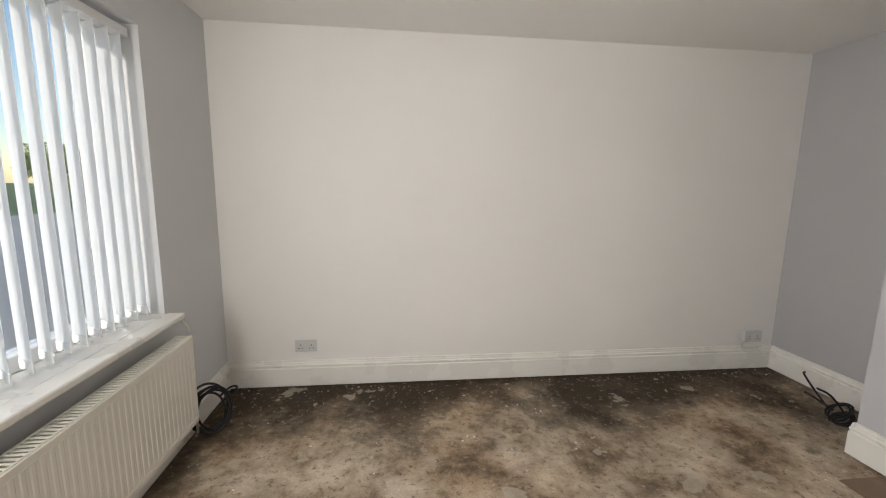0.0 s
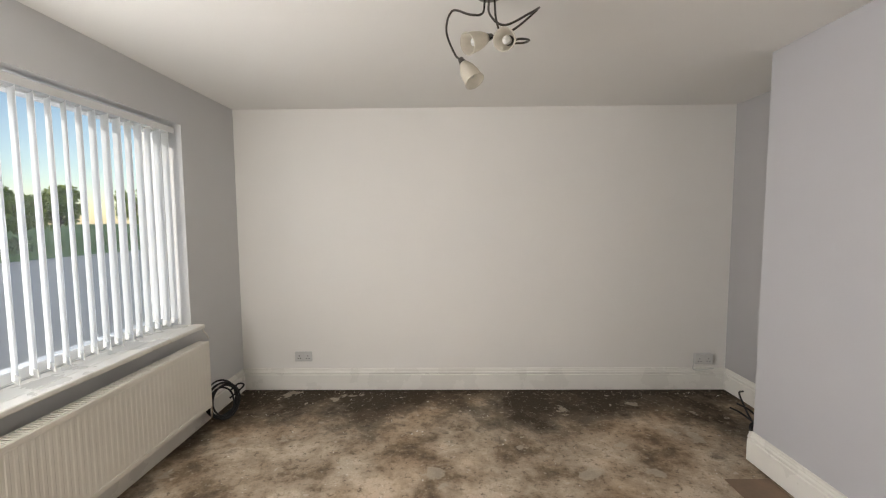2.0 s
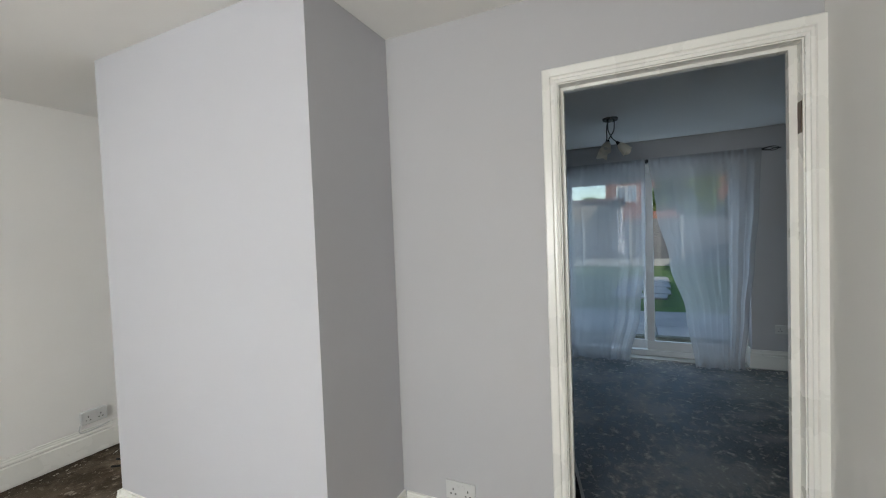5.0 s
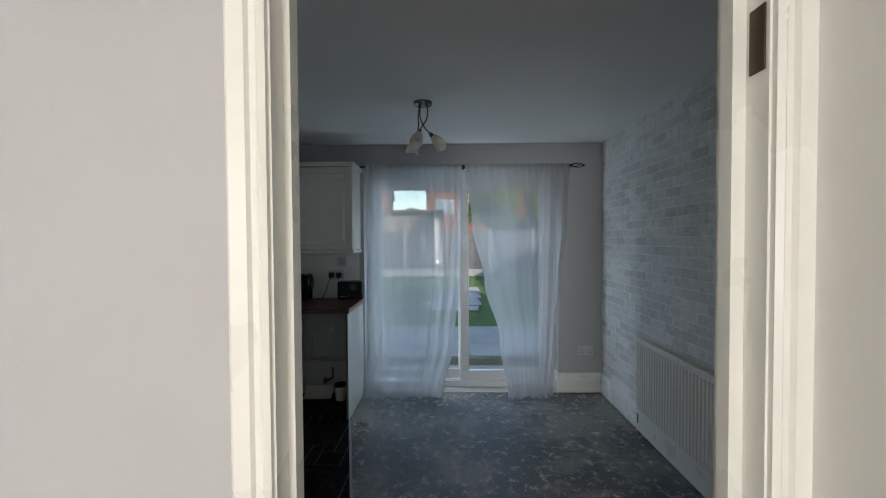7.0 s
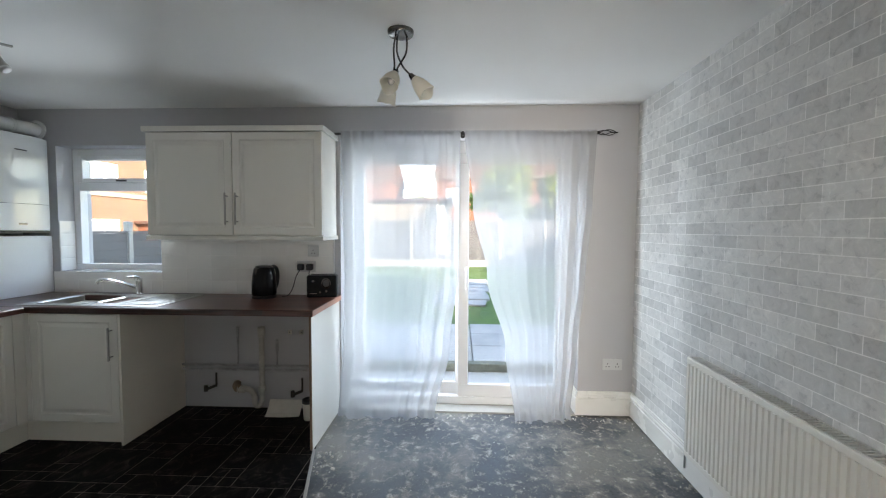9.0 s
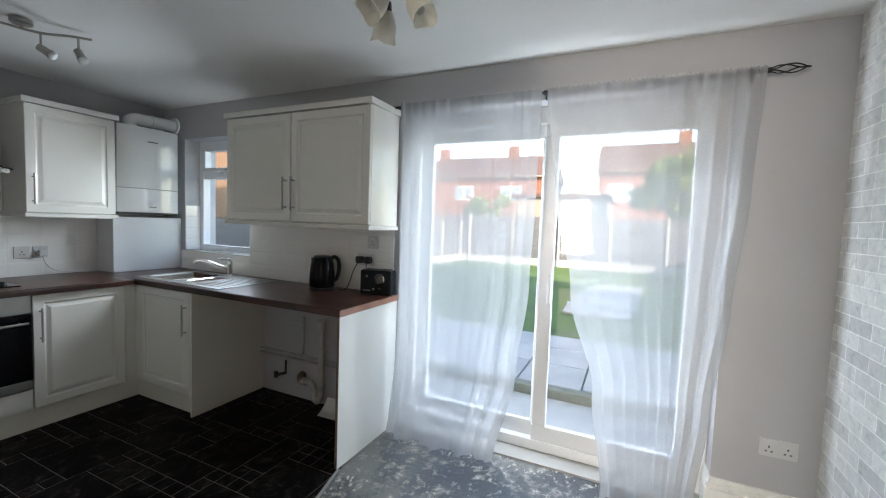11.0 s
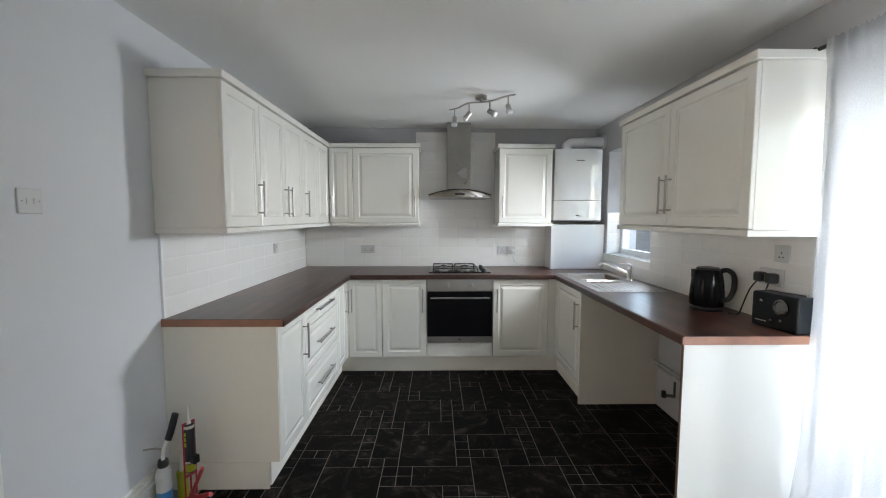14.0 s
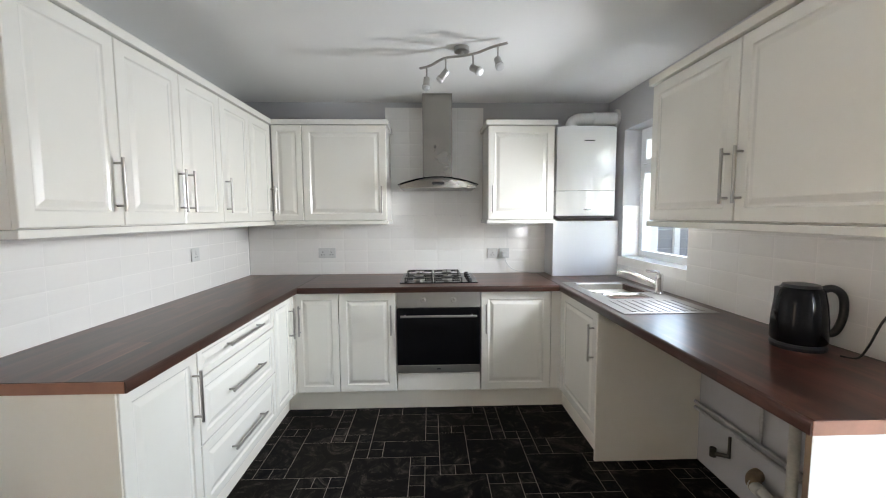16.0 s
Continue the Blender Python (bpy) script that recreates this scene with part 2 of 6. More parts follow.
def pane_material(name):
    m, n, l, b = base_material(name, 0.02)
    see, mix = n.new("ShaderNodeBsdfTransparent"), n.new("ShaderNodeMixShader")
    gloss = n.new("ShaderNodeBsdfGlossy")
    gloss.inputs["Roughness"].default_value = 0.01
    mix.inputs["Fac"].default_value = 0.05
    l.new(see.outputs["BSDF"], mix.inputs[1]), l.new(gloss.outputs["BSDF"], mix.inputs[2])
    l.new(mix.outputs["Shader"], n["Material Output"].inputs["Surface"])
    return m


window_glass = pane_material("window_glass")
clear_glass = glass_material("clear_glass")
frosted = glass_material("frosted_glass", 0.55, (0.96, 0.95, 0.92))


def worktop_material():
    m, n, l, b = base_material("walnut_worktop", 0.3)
    at = place(n, l, "object")
    mp = n.new("ShaderNodeMapping")
    mp.inputs["Scale"].default_value = (1.2, 16.0, 16.0)
    l.new(at, mp.inputs["Vector"])
    streak = noise_of(n, l, mp.outputs["Vector"], 1.6, 6, 0.6, 0.4)
    stave = n.new("ShaderNodeTexBrick")
    stave.offset, stave.inputs["Scale"].default_value = 0.37, 1.0
    for k, v in (("Brick Width", 0.62), ("Row Height", 0.046), ("Mortar Size", 0.0), ("Bias", 0.0)):
        stave.inputs[k].default_value = v
    stave.inputs["Color1"].default_value, stave.inputs["Color2"].default_value = (0.36, 0.35, 0.35, 1), (1.25, 1.20, 1.18, 1)
    l.new(at, stave.inputs["Vector"])
    c = ramp(n, l, streak, [(0.25, (0.030, 0.009, 0.006)), (0.5, (0.082, 0.028, 0.018)), (0.75, (0.165, 0.066, 0.042))])
    l.new(mixed(n, l, 1.0, c, stave.outputs["Color"], "MULTIPLY"), b.inputs["Base Color"])
    bumped(n, l, b, streak, 0.04, 0.002)
    return m


worktop_wood = worktop_material()


def screed_material():
    """Bare living-room screed: pale and brown patches, dark glue along the walls, white paint flecks."""
    m, n, l, b = base_material("bare_screed", 0.75)
    at = place(n, l, "world")
    big, mid, fine, dust = noise_of(n, l, at, 1.15, 12, 0.66, 0.1), noise_of(n, l, at, 2.8, 14, 0.66, 0.1), noise_of(n, l, at, 26, 10, 0.76), noise_of(n, l, at, 130, 3, 0.6)
    c = ramp(n, l, mid, [(0.36, (0.12, 0.086, 0.055)), (0.43, (0.23, 0.176, 0.122)), (0.49, (0.36, 0.290, 0.215)), (0.56, (0.46, 0.382, 0.290)), (0.61, (0.56, 0.480, 0.385))])
    sep = n.new("ShaderNodeSeparateXYZ")
    l.new(at, sep.inputs[0])

    def line(a, k, add):
        o = n.new("ShaderNodeMath")
        o.operation = "MULTIPLY_ADD"
        l.new(a, o.inputs[0])
        o.inputs[1].default_value, o.inputs[2].default_value = k, add
        return o.outputs[0]

    def joined(a, b, kind):
        o = n.new("ShaderNodeMath")
        o.operation = kind
        l.new(a, o.inputs[0]), l.new(b, o.inputs[1])
        return o.outputs[0]

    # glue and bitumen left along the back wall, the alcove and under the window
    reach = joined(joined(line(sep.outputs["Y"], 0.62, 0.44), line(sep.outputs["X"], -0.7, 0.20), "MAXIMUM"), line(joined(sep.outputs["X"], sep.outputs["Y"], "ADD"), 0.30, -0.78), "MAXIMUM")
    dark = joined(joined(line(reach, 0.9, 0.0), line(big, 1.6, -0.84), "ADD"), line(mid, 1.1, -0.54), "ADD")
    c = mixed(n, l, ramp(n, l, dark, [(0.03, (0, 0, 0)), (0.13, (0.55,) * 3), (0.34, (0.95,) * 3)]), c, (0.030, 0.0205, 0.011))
    c = mixed(n, l, ramp(n, l, fine, [(0.37, (0.8,) * 3), (0.43, (0.25,) * 3), (0.48, (0, 0, 0))]), c, (0.075, 0.056, 0.037))
    c = mixed(n, l, ramp(n, l, fine, [(0.56, (0, 0, 0)), (0.60, (0.3,) * 3), (0.68, (0.6,) * 3)]), c, (0.52, 0.46, 0.38))
    tone = noise_of(n, l, at, 0.9, 6, 0.6)
    c = mixed(n, l, 0.6, c, ramp(n, l, tone, [(0.36, (1.12, 1.08, 1.02)), (0.5, (1.04, 1.02, 1.0)), (0.64, (1.16, 1.02, 0.88))]), "MULTIPLY")
    torn = noise_of(n, l, at, 3.3, 9, 0.58)
    c = mixed(n, l, ramp(n, l, torn, [(0.63, (0, 0, 0)), (0.645, (0.6,) * 3)]), c, (0.50, 0.435, 0.345))
    c = mixed(n, l, 0.35, c, ramp(n, l, dust, [(0.3, (0.6,) * 3), (0.7, (1.3,) * 3)]), "MULTIPLY")
    chip = n.new("ShaderNodeTexVoronoi")
    chip.inputs["Scale"].default_value = 6.5
    wob2 = n.new("ShaderNodeTexNoise")
    wob2.inputs["Scale"].default_value, wob2.inputs["Detail"].default_value = 22, 5
    l.new(at, wob2.inputs["Vector"])
    l.new(mixed(n, l, 0.07, at, wob2.outputs["Color"]), chip.inputs["Vector"])
    c = mixed(n, l, ramp(n, l, chip.outputs["Distance"], [(0.07, (0.6,) * 3), (0.10, (0, 0, 0))]), c, (0.58, 0.50, 0.41))
    v = n.new("ShaderNodeTexVoronoi")
    v.inputs["Scale"].default_value = 30
    wob = n.new("ShaderNodeTexNoise")
    wob.inputs["Scale"].default_value, wob.inputs["Detail"].default_value = 34, 4
    l.new(at, wob.inputs["Vector"])
    l.new(mixed(n, l, 0.035, at, wob.outputs["Color"]), v.inputs["Vector"])
    sparse = noise_of(n, l, at, 5.5, 3)
    fleck = n.new("ShaderNodeMath")
    fleck.operation = "SUBTRACT"
    l.new(v.outputs["Distance"], fleck.inputs[0])
    l.new(ramp(n, l, sparse, [(0.56, (0, 0, 0)), (0.76, (0.24,) * 3)]), fleck.inputs[1])
    c = mixed(n, l, ramp(n, l, fleck.outputs[0], [(0.03, (0.95,) * 3), (0.05, (0, 0, 0))]), c, (0.78, 0.74, 0.66))
    l.new(c, b.inputs["Base Color"])
    l.new(ramp(n, l, mid, [(0.3, (0.55,) * 3), (0.7, (0.85,) * 3)]), b.inputs["Roughness"])
    b.inputs["Specular IOR Level"].default_value = 0.25
    bumped(n, l, b, fine, 0.5, 0.008)
    return m


def glue_floor_material():
    """Dining end: slate-grey screed with torn pale residue."""
    m, n, l, b = base_material("grey_screed", 0.5)
    at = place(n, l, "world")
    big, mid, fine = noise_of(n, l, at, 1.7, 5, 0.6, 0.2), noise_of(n, l, at, 15.0, 14, 0.74, 0.3), noise_of(n, l, at, 55, 8, 0.74)
    c = ramp(n, l, big, [(0.3, (0.055, 0.059, 0.066)), (0.5, (0.092, 0.097, 0.106)), (0.72, (0.150, 0.150, 0.150))])
    c = mixed(n, l, ramp(n, l, fine, [(0.38, (0.75,) * 3), (0.47, (0, 0, 0))]), c, (0.030, 0.036, 0.038))
    patch = mixed(n, l, 0.55, mid, big)
    c = mixed(n, l, ramp(n, l, patch, [(0.48, (0, 0, 0)), (0.53, (0.6,) * 3)]), c, (0.26, 0.245, 0.215))
    c = mixed(n, l, ramp(n, l, mid, [(0.535, (0, 0, 0)), (0.565, (0.75,) * 3)]), c, (0.36, 0.335, 0.29))
    c = mixed(n, l, ramp(n, l, mid, [(0.605, (0, 0, 0)), (0.62, (0.9,) * 3)]), c, (0.60, 0.57, 0.51))
    c = mixed(n, l, ramp(n, l, fine, [(0.61, (0, 0, 0)), (0.65, (0.8,) * 3)]), c, (0.55, 0.53, 0.49))
    l.new(c, b.inputs["Base Color"])
    l.new(ramp(n, l, mid, [(0.45, (0.36,) * 3), (0.60, (0.80,) * 3)]), b.inputs["Roughness"])
    bumped(n, l, b, mid, 0.3, 0.003)
    return m


screed, glue_floor = screed_material(), glue_floor_material()


def brick_paper_material():
    m, n, l, b = base_material("brick_print_wallpaper", 0.7)
    at = place(n, l, "world")
    sep, com = n.new("ShaderNodeSeparateXYZ"), n.new("ShaderNodeCombineXYZ")
    l.new(at, sep.inputs[0])
    l.new(sep.outputs["X"], com.inputs["X"]), l.new(sep.outputs["Z"], com.inputs["Y"])
    t = n.new("ShaderNodeTexBrick")
    t.inputs["Scale"].default_value = 1.0
    for k, v in (("Brick Width", 0.177), ("Row Height", 0.064), ("Mortar Size", 0.0024), ("Mortar Smooth", 0.3), ("Bias", 0.0)):
        t.inputs[k].default_value = v
    t.inputs["Color1"].default_value, t.inputs["Color2"].default_value = (0.56, 0.555, 0.54, 1), (0.75, 0.74, 0.715, 1)
    t.inputs["Mortar"].default_value = (0.88, 0.87, 0.85, 1)
    l.new(com.outputs[0], t.inputs["Vector"])
    blotch = noise_of(n, l, at, 24, 7, 0.70, 0.8)
    c = mixed(n, l, 0.8, t.outputs["Color"], ramp(n, l, blotch, [(0.34, (0.70, 0.70, 0.71)), (0.45, (0.95,) * 3), (0.54, (1.0,) * 3), (0.68, (1.18,) * 3)]), "MULTIPLY")
    l.new(c, b.inputs["Base Color"])
    bumped(n, l, b, t.outputs["Fac"], -0.12, 0.002)
    return m


brick_paper = brick_paper_material()


def slate_material():
    m, n, l, b = base_material("slate_print_vinyl", 0.5)
    at = place(n, l, "world")
    info = n.new("ShaderNodeObjectInfo")
    shift = n.new("ShaderNodeVectorMath")
    shift.operation = "ADD"
    l.new(at, shift.inputs[0])
    spread = n.new("ShaderNodeMath")
    spread.operation = "MULTIPLY"
    l.new(info.outputs["Random"], spread.inputs[0])
    spread.inputs[1].default_value = 40.0
    l.new(spread.outputs[0], shift.inputs[1])
    cloud, grain = noise_of(n, l, shift.outputs[0], 5.5, 12, 0.72, 2.2), noise_of(n, l, shift.outputs[0], 60, 4, 0.6)
    c = ramp(n, l, cloud, [(0.40, (0.003, 0.003, 0.0035)), (0.50, (0.006, 0.0055, 0.005)), (0.57, (0.022, 0.019, 0.017)), (0.64, (0.06, 0.054, 0.048)), (0.74, (0.16, 0.145, 0.13))])
    c = mixed(n, l, 0.25, c, ramp(n, l, info.outputs["Random"], [(0.0, (0.005, 0.006, 0.008)), (1.0, (0.018, 0.014, 0.011))]))
    l.new(c, b.inputs["Base Color"])
    b.inputs["Specular IOR Level"].default_value = 0.035
    bumped(n, l, b, grain, 0.08, 0.002)
    return m


slate = slate_material()
lino_line = plain("vinyl_joint", (0.22, 0.195, 0.17), 0.5, vary=0.2, scale=12, grain=80, bump=0.0, space="world")
slab_stone = plain("paving_slab", (0.44, 0.42, 0.39), 0.85, vary=0.18, scale=2.5, grain=60, bump=0.2, space="world", spread=0.12)
lawn_green = plain("lawn", (0.085, 0.15, 0.03), 0.95, vary=0.35, scale=1.6, grain=40, bump=0.5, space="world")
# Brick, render, fence and concrete are darkened in colour to offset the bright sunlight.
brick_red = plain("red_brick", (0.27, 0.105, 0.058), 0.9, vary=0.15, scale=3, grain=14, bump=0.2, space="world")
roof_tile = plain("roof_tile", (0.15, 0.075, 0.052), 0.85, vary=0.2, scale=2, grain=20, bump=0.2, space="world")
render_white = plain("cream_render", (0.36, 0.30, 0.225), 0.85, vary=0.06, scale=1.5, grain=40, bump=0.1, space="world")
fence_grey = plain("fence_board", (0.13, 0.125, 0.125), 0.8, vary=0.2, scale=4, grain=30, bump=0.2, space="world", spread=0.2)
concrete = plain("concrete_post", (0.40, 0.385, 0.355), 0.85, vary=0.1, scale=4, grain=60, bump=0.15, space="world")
bark = plain("bark", (0.10, 0.075, 0.05), 0.9, vary=0.3, scale=9, grain=40, bump=0.4, space="world")
leaf = plain("leaf", (0.20, 0.27, 0.045), 0.6, vary=0.4, scale=2.0, grain=30, bump=0.0, space="world")
leaf_dark = plain("leaf_dark", (0.10, 0.125, 0.06), 0.65, vary=0.4, scale=2.0, grain=30, bump=0.0, space="world")
far_window = plain("far_window", (0.30, 0.34, 0.40), 0.15, vary=0.1, scale=3, grain=20, bump=0.0, space="world")
red_plastic = plain("red_plastic", (0.45, 0.04, 0.05), 0.35, vary=0.1, scale=20, grain=100, bump=0.0)
lime_plastic = plain("lime_label", (0.45, 0.50, 0.03), 0.4, vary=0.1, scale=20, grain=100, bump=0.0)
blue_bin = plain("blue_plastic", (0.02, 0.08, 0.35), 0.45, vary=0.1, scale=6, grain=60, bump=0.0)
label_blue = plain("label_blue", (0.03, 0.22, 0.48), 0.4, vary=0.1, scale=20, grain=100, bump=0.0)
nozzle_white = plain("nozzle_plastic", (0.72, 0.70, 0.62), 0.4, vary=0.05, scale=20, grain=100, bump=0.0)
brown_metal = plain("hinge_bronze", (0.10, 0.07, 0.05), 0.45, 0.8, vary=0.2, scale=20, grain=100, bump=0.0)
dust_paper = plain("scrap_paper", (0.62, 0.60, 0.55), 0.85, vary=0.1, scale=12, grain=80, bump=0.05)
board_brown = plain("hearth_board", (0.20, 0.135, 0.09), 0.7, vary=0.25, scale=5, grain=50, bump=0.15, space="world")
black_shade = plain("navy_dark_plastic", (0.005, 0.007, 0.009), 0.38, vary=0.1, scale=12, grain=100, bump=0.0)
black_shade.node_tree.nodes["Principled BSDF"].inputs["Specular IOR Level"].default_value = 0.22
ptfe = plain("tarnished_brass", (0.07, 0.062, 0.05), 0.4, 0.7, vary=0.2, scale=20, grain=100, bump=0.0)


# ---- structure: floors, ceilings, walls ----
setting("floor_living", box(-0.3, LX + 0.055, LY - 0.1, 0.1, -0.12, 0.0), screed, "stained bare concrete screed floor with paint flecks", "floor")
setting("floor_dining", box(LX + 0.055, OUT - 0.13, KY0 - 0.1, KY1 + 0.1, -0.12, 0.0), glue_floor, "dark grey bare screed with torn adhesive residue", "floor")
setting("ceiling_living", box(-0.3, LX + 0.05, LY - 0.1, 0.1, H, H + 0.15), ceiling_paint, "matt white painted plaster ceiling", "ceiling")
setting("ceiling_kitchen", box(LX + 0.05, OUT, KY0 - 0.1, KY1 + 0.1, HK, HK + 0.17), ceiling_paint, "matt white painted plaster ceiling", "ceiling")

# Opening is widened out of view to make room for the lamp.
WIN_Y0, WIN_Y1, WIN_Z0, WIN_Z1 = -3.40, -0.665, 0.752, 2.10
bm = bmesh.new()
for a in ((-0.3, 0, LY - 0.1, WIN_Y0, -0.12, H), (-0.3, 0, WIN_Y1, 0.1, -0.12, H), (-0.3, 0, WIN_Y0, WIN_Y1, -0.12, WIN_Z0 - 0.012), (-0.3, 0, WIN_Y0, WIN_Y1, WIN_Z1, H)):
    boxes(bm, *a)
setting("wall_window_living", bm, paint_lilac, "pale grey painted plaster window wall", "wall")
setting("wall_party_living", box(0, LX, 0, 0.1, -0.12, H), paint_white, "plain off-white painted plaster wall", "wall")
setting("wall_hall_living", box(0, LX, LY - 0.1, LY, -0.12, H), paint_white, "plain off-white painted plaster wall", "wall")
mid = (LX + KX0) / 2
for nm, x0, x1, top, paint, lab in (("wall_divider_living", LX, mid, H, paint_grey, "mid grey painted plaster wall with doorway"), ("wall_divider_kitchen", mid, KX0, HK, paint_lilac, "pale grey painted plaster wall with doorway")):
    bm = bmesh.new()
    for y0, y1, z0 in ((KY0 - 0.1, DOOR_Y0 - 0.025, -0.12), (DOOR_Y0 - 0.025, DOOR_Y1 + 0.025, DOOR_Z + 0.025), (DOOR_Y1 + 0.025, 0.1, -0.12)):
        boxes(bm, x0, x1, y0, y1, z0, top)
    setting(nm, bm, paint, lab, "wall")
CH_X, CH_Y0, CH_Y1 = 3.575, -2.405, -1.035
setting("wall_chimney_breast", box(CH_X, LX - 0.002, CH_Y0, CH_Y1, -0.1, H - 0.001), paint_lilac_shaded, "pale grey painted chimney breast, colour darkened as in shade", "chimney breast")
setting("wall_party_kitchen", box(KX0, OUT, KY1, KY1 + 0.1, -0.12, HK), paint_grey, "grey painted plaster wall behind kitchen units", "wall")
setting("wall_brick_paper", box(KX0, OUT, KY0 - 0.1, KY0, -0.12, HK), brick_paper, "wall with grey brick-print wallpaper", "wall")
KW_Y0, KW_Y1, KW_Z0, KW_Z1 = -1.235, -0.39, 1.08, 2.075
PT_Y0, PT_Y1, PT_Z1 = -4.50, -2.665, 2.125
bm = bmesh.new()
for y0, y1, z0, z1 in ((KY0 - 0.1, PT_Y0, -0.12, HK), (PT_Y0, PT_Y1, PT_Z1, HK), (PT_Y1, KW_Y0, -0.12, HK), (KW_Y0, KW_Y1, -0.12, KW_Z0), (KW_Y0, KW_Y1, KW_Z1, HK), (KW_Y1, KY1 + 0.1, -0.12, HK)):
    boxes(bm, KX1, OUT, y0, y1, z0, z1)
setting("wall_garden", bm, paint_grey, "grey painted plaster wall with patio doors", "wall")
# Unseen blocks above and beside the rooms, sized to shade the near garden.
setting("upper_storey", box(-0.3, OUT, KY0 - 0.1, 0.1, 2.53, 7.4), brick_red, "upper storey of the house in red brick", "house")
setting("neighbour_shade_block", box(-0.3, OUT, -17.0, KY0 - 0.102, -0.2, 7.4), brick_red, "unseen red brick block at the neighbour's side, added to shade the garden", "house")

# vinyl under the kitchen units
LINO_EDGE = [(6.72, -2.665), (4.22, -3.30)]
setting("floor_kitchen_vinyl", prism(bmesh.new(), [(KX0, KY1), (KX0, LINO_EDGE[1][1]), LINO_EDGE[0], (KX1, -2.665), (KX1, KY1)], 0.0, 0.004), lino_line, "vinyl sheet with pale printed joints", "floor")

strip_a, strip_b = Vector((*LINO_EDGE[0], 0)), Vector((*LINO_EDGE[1], 0))
strip = part("edge_strip", box(0, (strip_b - strip_a).length, -0.018, 0.0, 0.0, 0.007, 0.002), concrete, bpy.data.objects["floor_kitchen_vinyl"], "pale worn edging strip")
strip.matrix_basis = pose(*LINO_EDGE[0], 0, 0, 0, math.degrees(math.atan2(strip_b.y - strip_a.y, strip_b.x - strip_a.x)))

# skirtings: a tall ogee board
SKIRT = [(0, 0), (0.020, 0), (0.020, 0.124), (0.0135, 0.129), (0.0135, 0.135), (0.0185, 0.139), (0.0185, 0.148), (0.011, 0.156), (0.011, 0.163), (0.0075, 0.170), (0.0075, 0.178), (0, 0.180)]


def skirting(p0, p1, inward, z=0.013):
    part("skirting_board", extrude_profile(SKIRT, (*p0, z), (*p1, z), (*inward, 0)), gloss_white, skirt_root, "", False)


skirt_root = tagged(part("baseboard", box(0.0, 0.004, -4.0, -0.02, 0.004, 0.10), gloss_white), "tall moulded white gloss skirting boards", "skirting", "", "structure")
for p0, p1, d in (((0.0, 0.0), (LX, 0.0), (0, -1)), ((0.0, LY), (0.0, -0.02), (1, 0)), ((LX, -0.02), (LX, CH_Y1), (-1, 0)), ((LX - 0.02, CH_Y1), (CH_X - 0.02, CH_Y1), (0, 1)),
                  ((CH_X, CH_Y1), (CH_X, CH_Y0), (-1, 0)), ((CH_X - 0.02, CH_Y0), (LX, CH_Y0), (0, -1)), ((LX, CH_Y0 - 0.02), (LX, DOOR_Y1 + 0.09), (-1, 0)), ((0, LY), (LX, LY), (0, 1)),
                  ((KX1, KY0), (KX1, PT_Y0), (-1, 0)), ((KX1, -2.665), (KX1, PT_Y1 - 0.01), (-1, 0)), ((KX0, KY0), (KX1, KY0), (0, 1)), ((KX0, KY0), (KX0, DOOR_Y0 - 0.09), (1, 0)),
                  ((KX0, DOOR_Y1 + 0.09), (KX0, -2.37), (1, 0)), ((KX1 - 0.02, PT_Y0), (KX1 + 0.13, PT_Y0), (0, 1))):
    skirting(p0, p1, d)

# door lining and casings
lining = tagged(part("door_lining", box(LX - 0.002, KX0 + 0.002, DOOR_Y1, DOOR_Y1 + 0.025, 0.0, DOOR_Z + 0.025), gloss_white), "white gloss door lining and casing, door taken off", "door frame", "", "structure")
part("lining_jamb", box(LX - 0.002, KX0 + 0.002, DOOR_Y0 - 0.025, DOOR_Y0, 0.0, DOOR_Z + 0.025), gloss_white, lining)
part("lining_head", box(LX - 0.002, KX0 + 0.002, DOOR_Y0, DOOR_Y1, DOOR_Z, DOOR_Z + 0.025), gloss_white, lining)
part("door_stop", box(LX + 0.045, LX + 0.075, DOOR_Y1 - 0.012, DOOR_Y1, 0.0, DOOR_Z), gloss_white, lining)
part("door_stop", box(LX + 0.045, LX + 0.075, DOOR_Y0, DOOR_Y0 + 0.022, 0.0, DOOR_Z), gloss_white, lining)
part("door_stop", box(LX + 0.045, LX + 0.075, DOOR_Y0 + 0.022, DOOR_Y1 - 0.012, DOOR_Z - 0.012, DOOR_Z), gloss_white, lining)


def casing(x, side, y_in, way):
    """A moulded casing leg: x of the wall face, side -1 or 1 out of the wall, way -1 or 1 away from the opening."""
    bm = bmesh.new()
    prof = [(0.0, 0.0), (0.0, 0.012), (0.010, 0.016), (0.015, 0.012), (0.024, 0.012), (0.028, 0.020), (0.053, 0.022), (0.058, 0.018), (0.060, 0.0)]
    rings = [[bm.verts.new((x + side * o, y_in + way * (w + 0.004), z)) for w, o in prof] for z in (0.0, DOOR_Z + 0.0)]
    top = [bm.verts.new((x + side * o, y_in + way * (w + 0.004), DOOR_Z + w + 0.004)) for w, o in prof]
    for a, b in ((rings[0], rings[1]), (rings[1], top)):
        for i in range(len(prof)):
            bm.faces.new((a[i], a[(i + 1) % len(prof)], b[(i + 1) % len(prof)], b[i]))
    bm.faces.new(rings[0][::-1]), bm.faces.new(top)
    part("casing_leg", bm, gloss_white, lining)


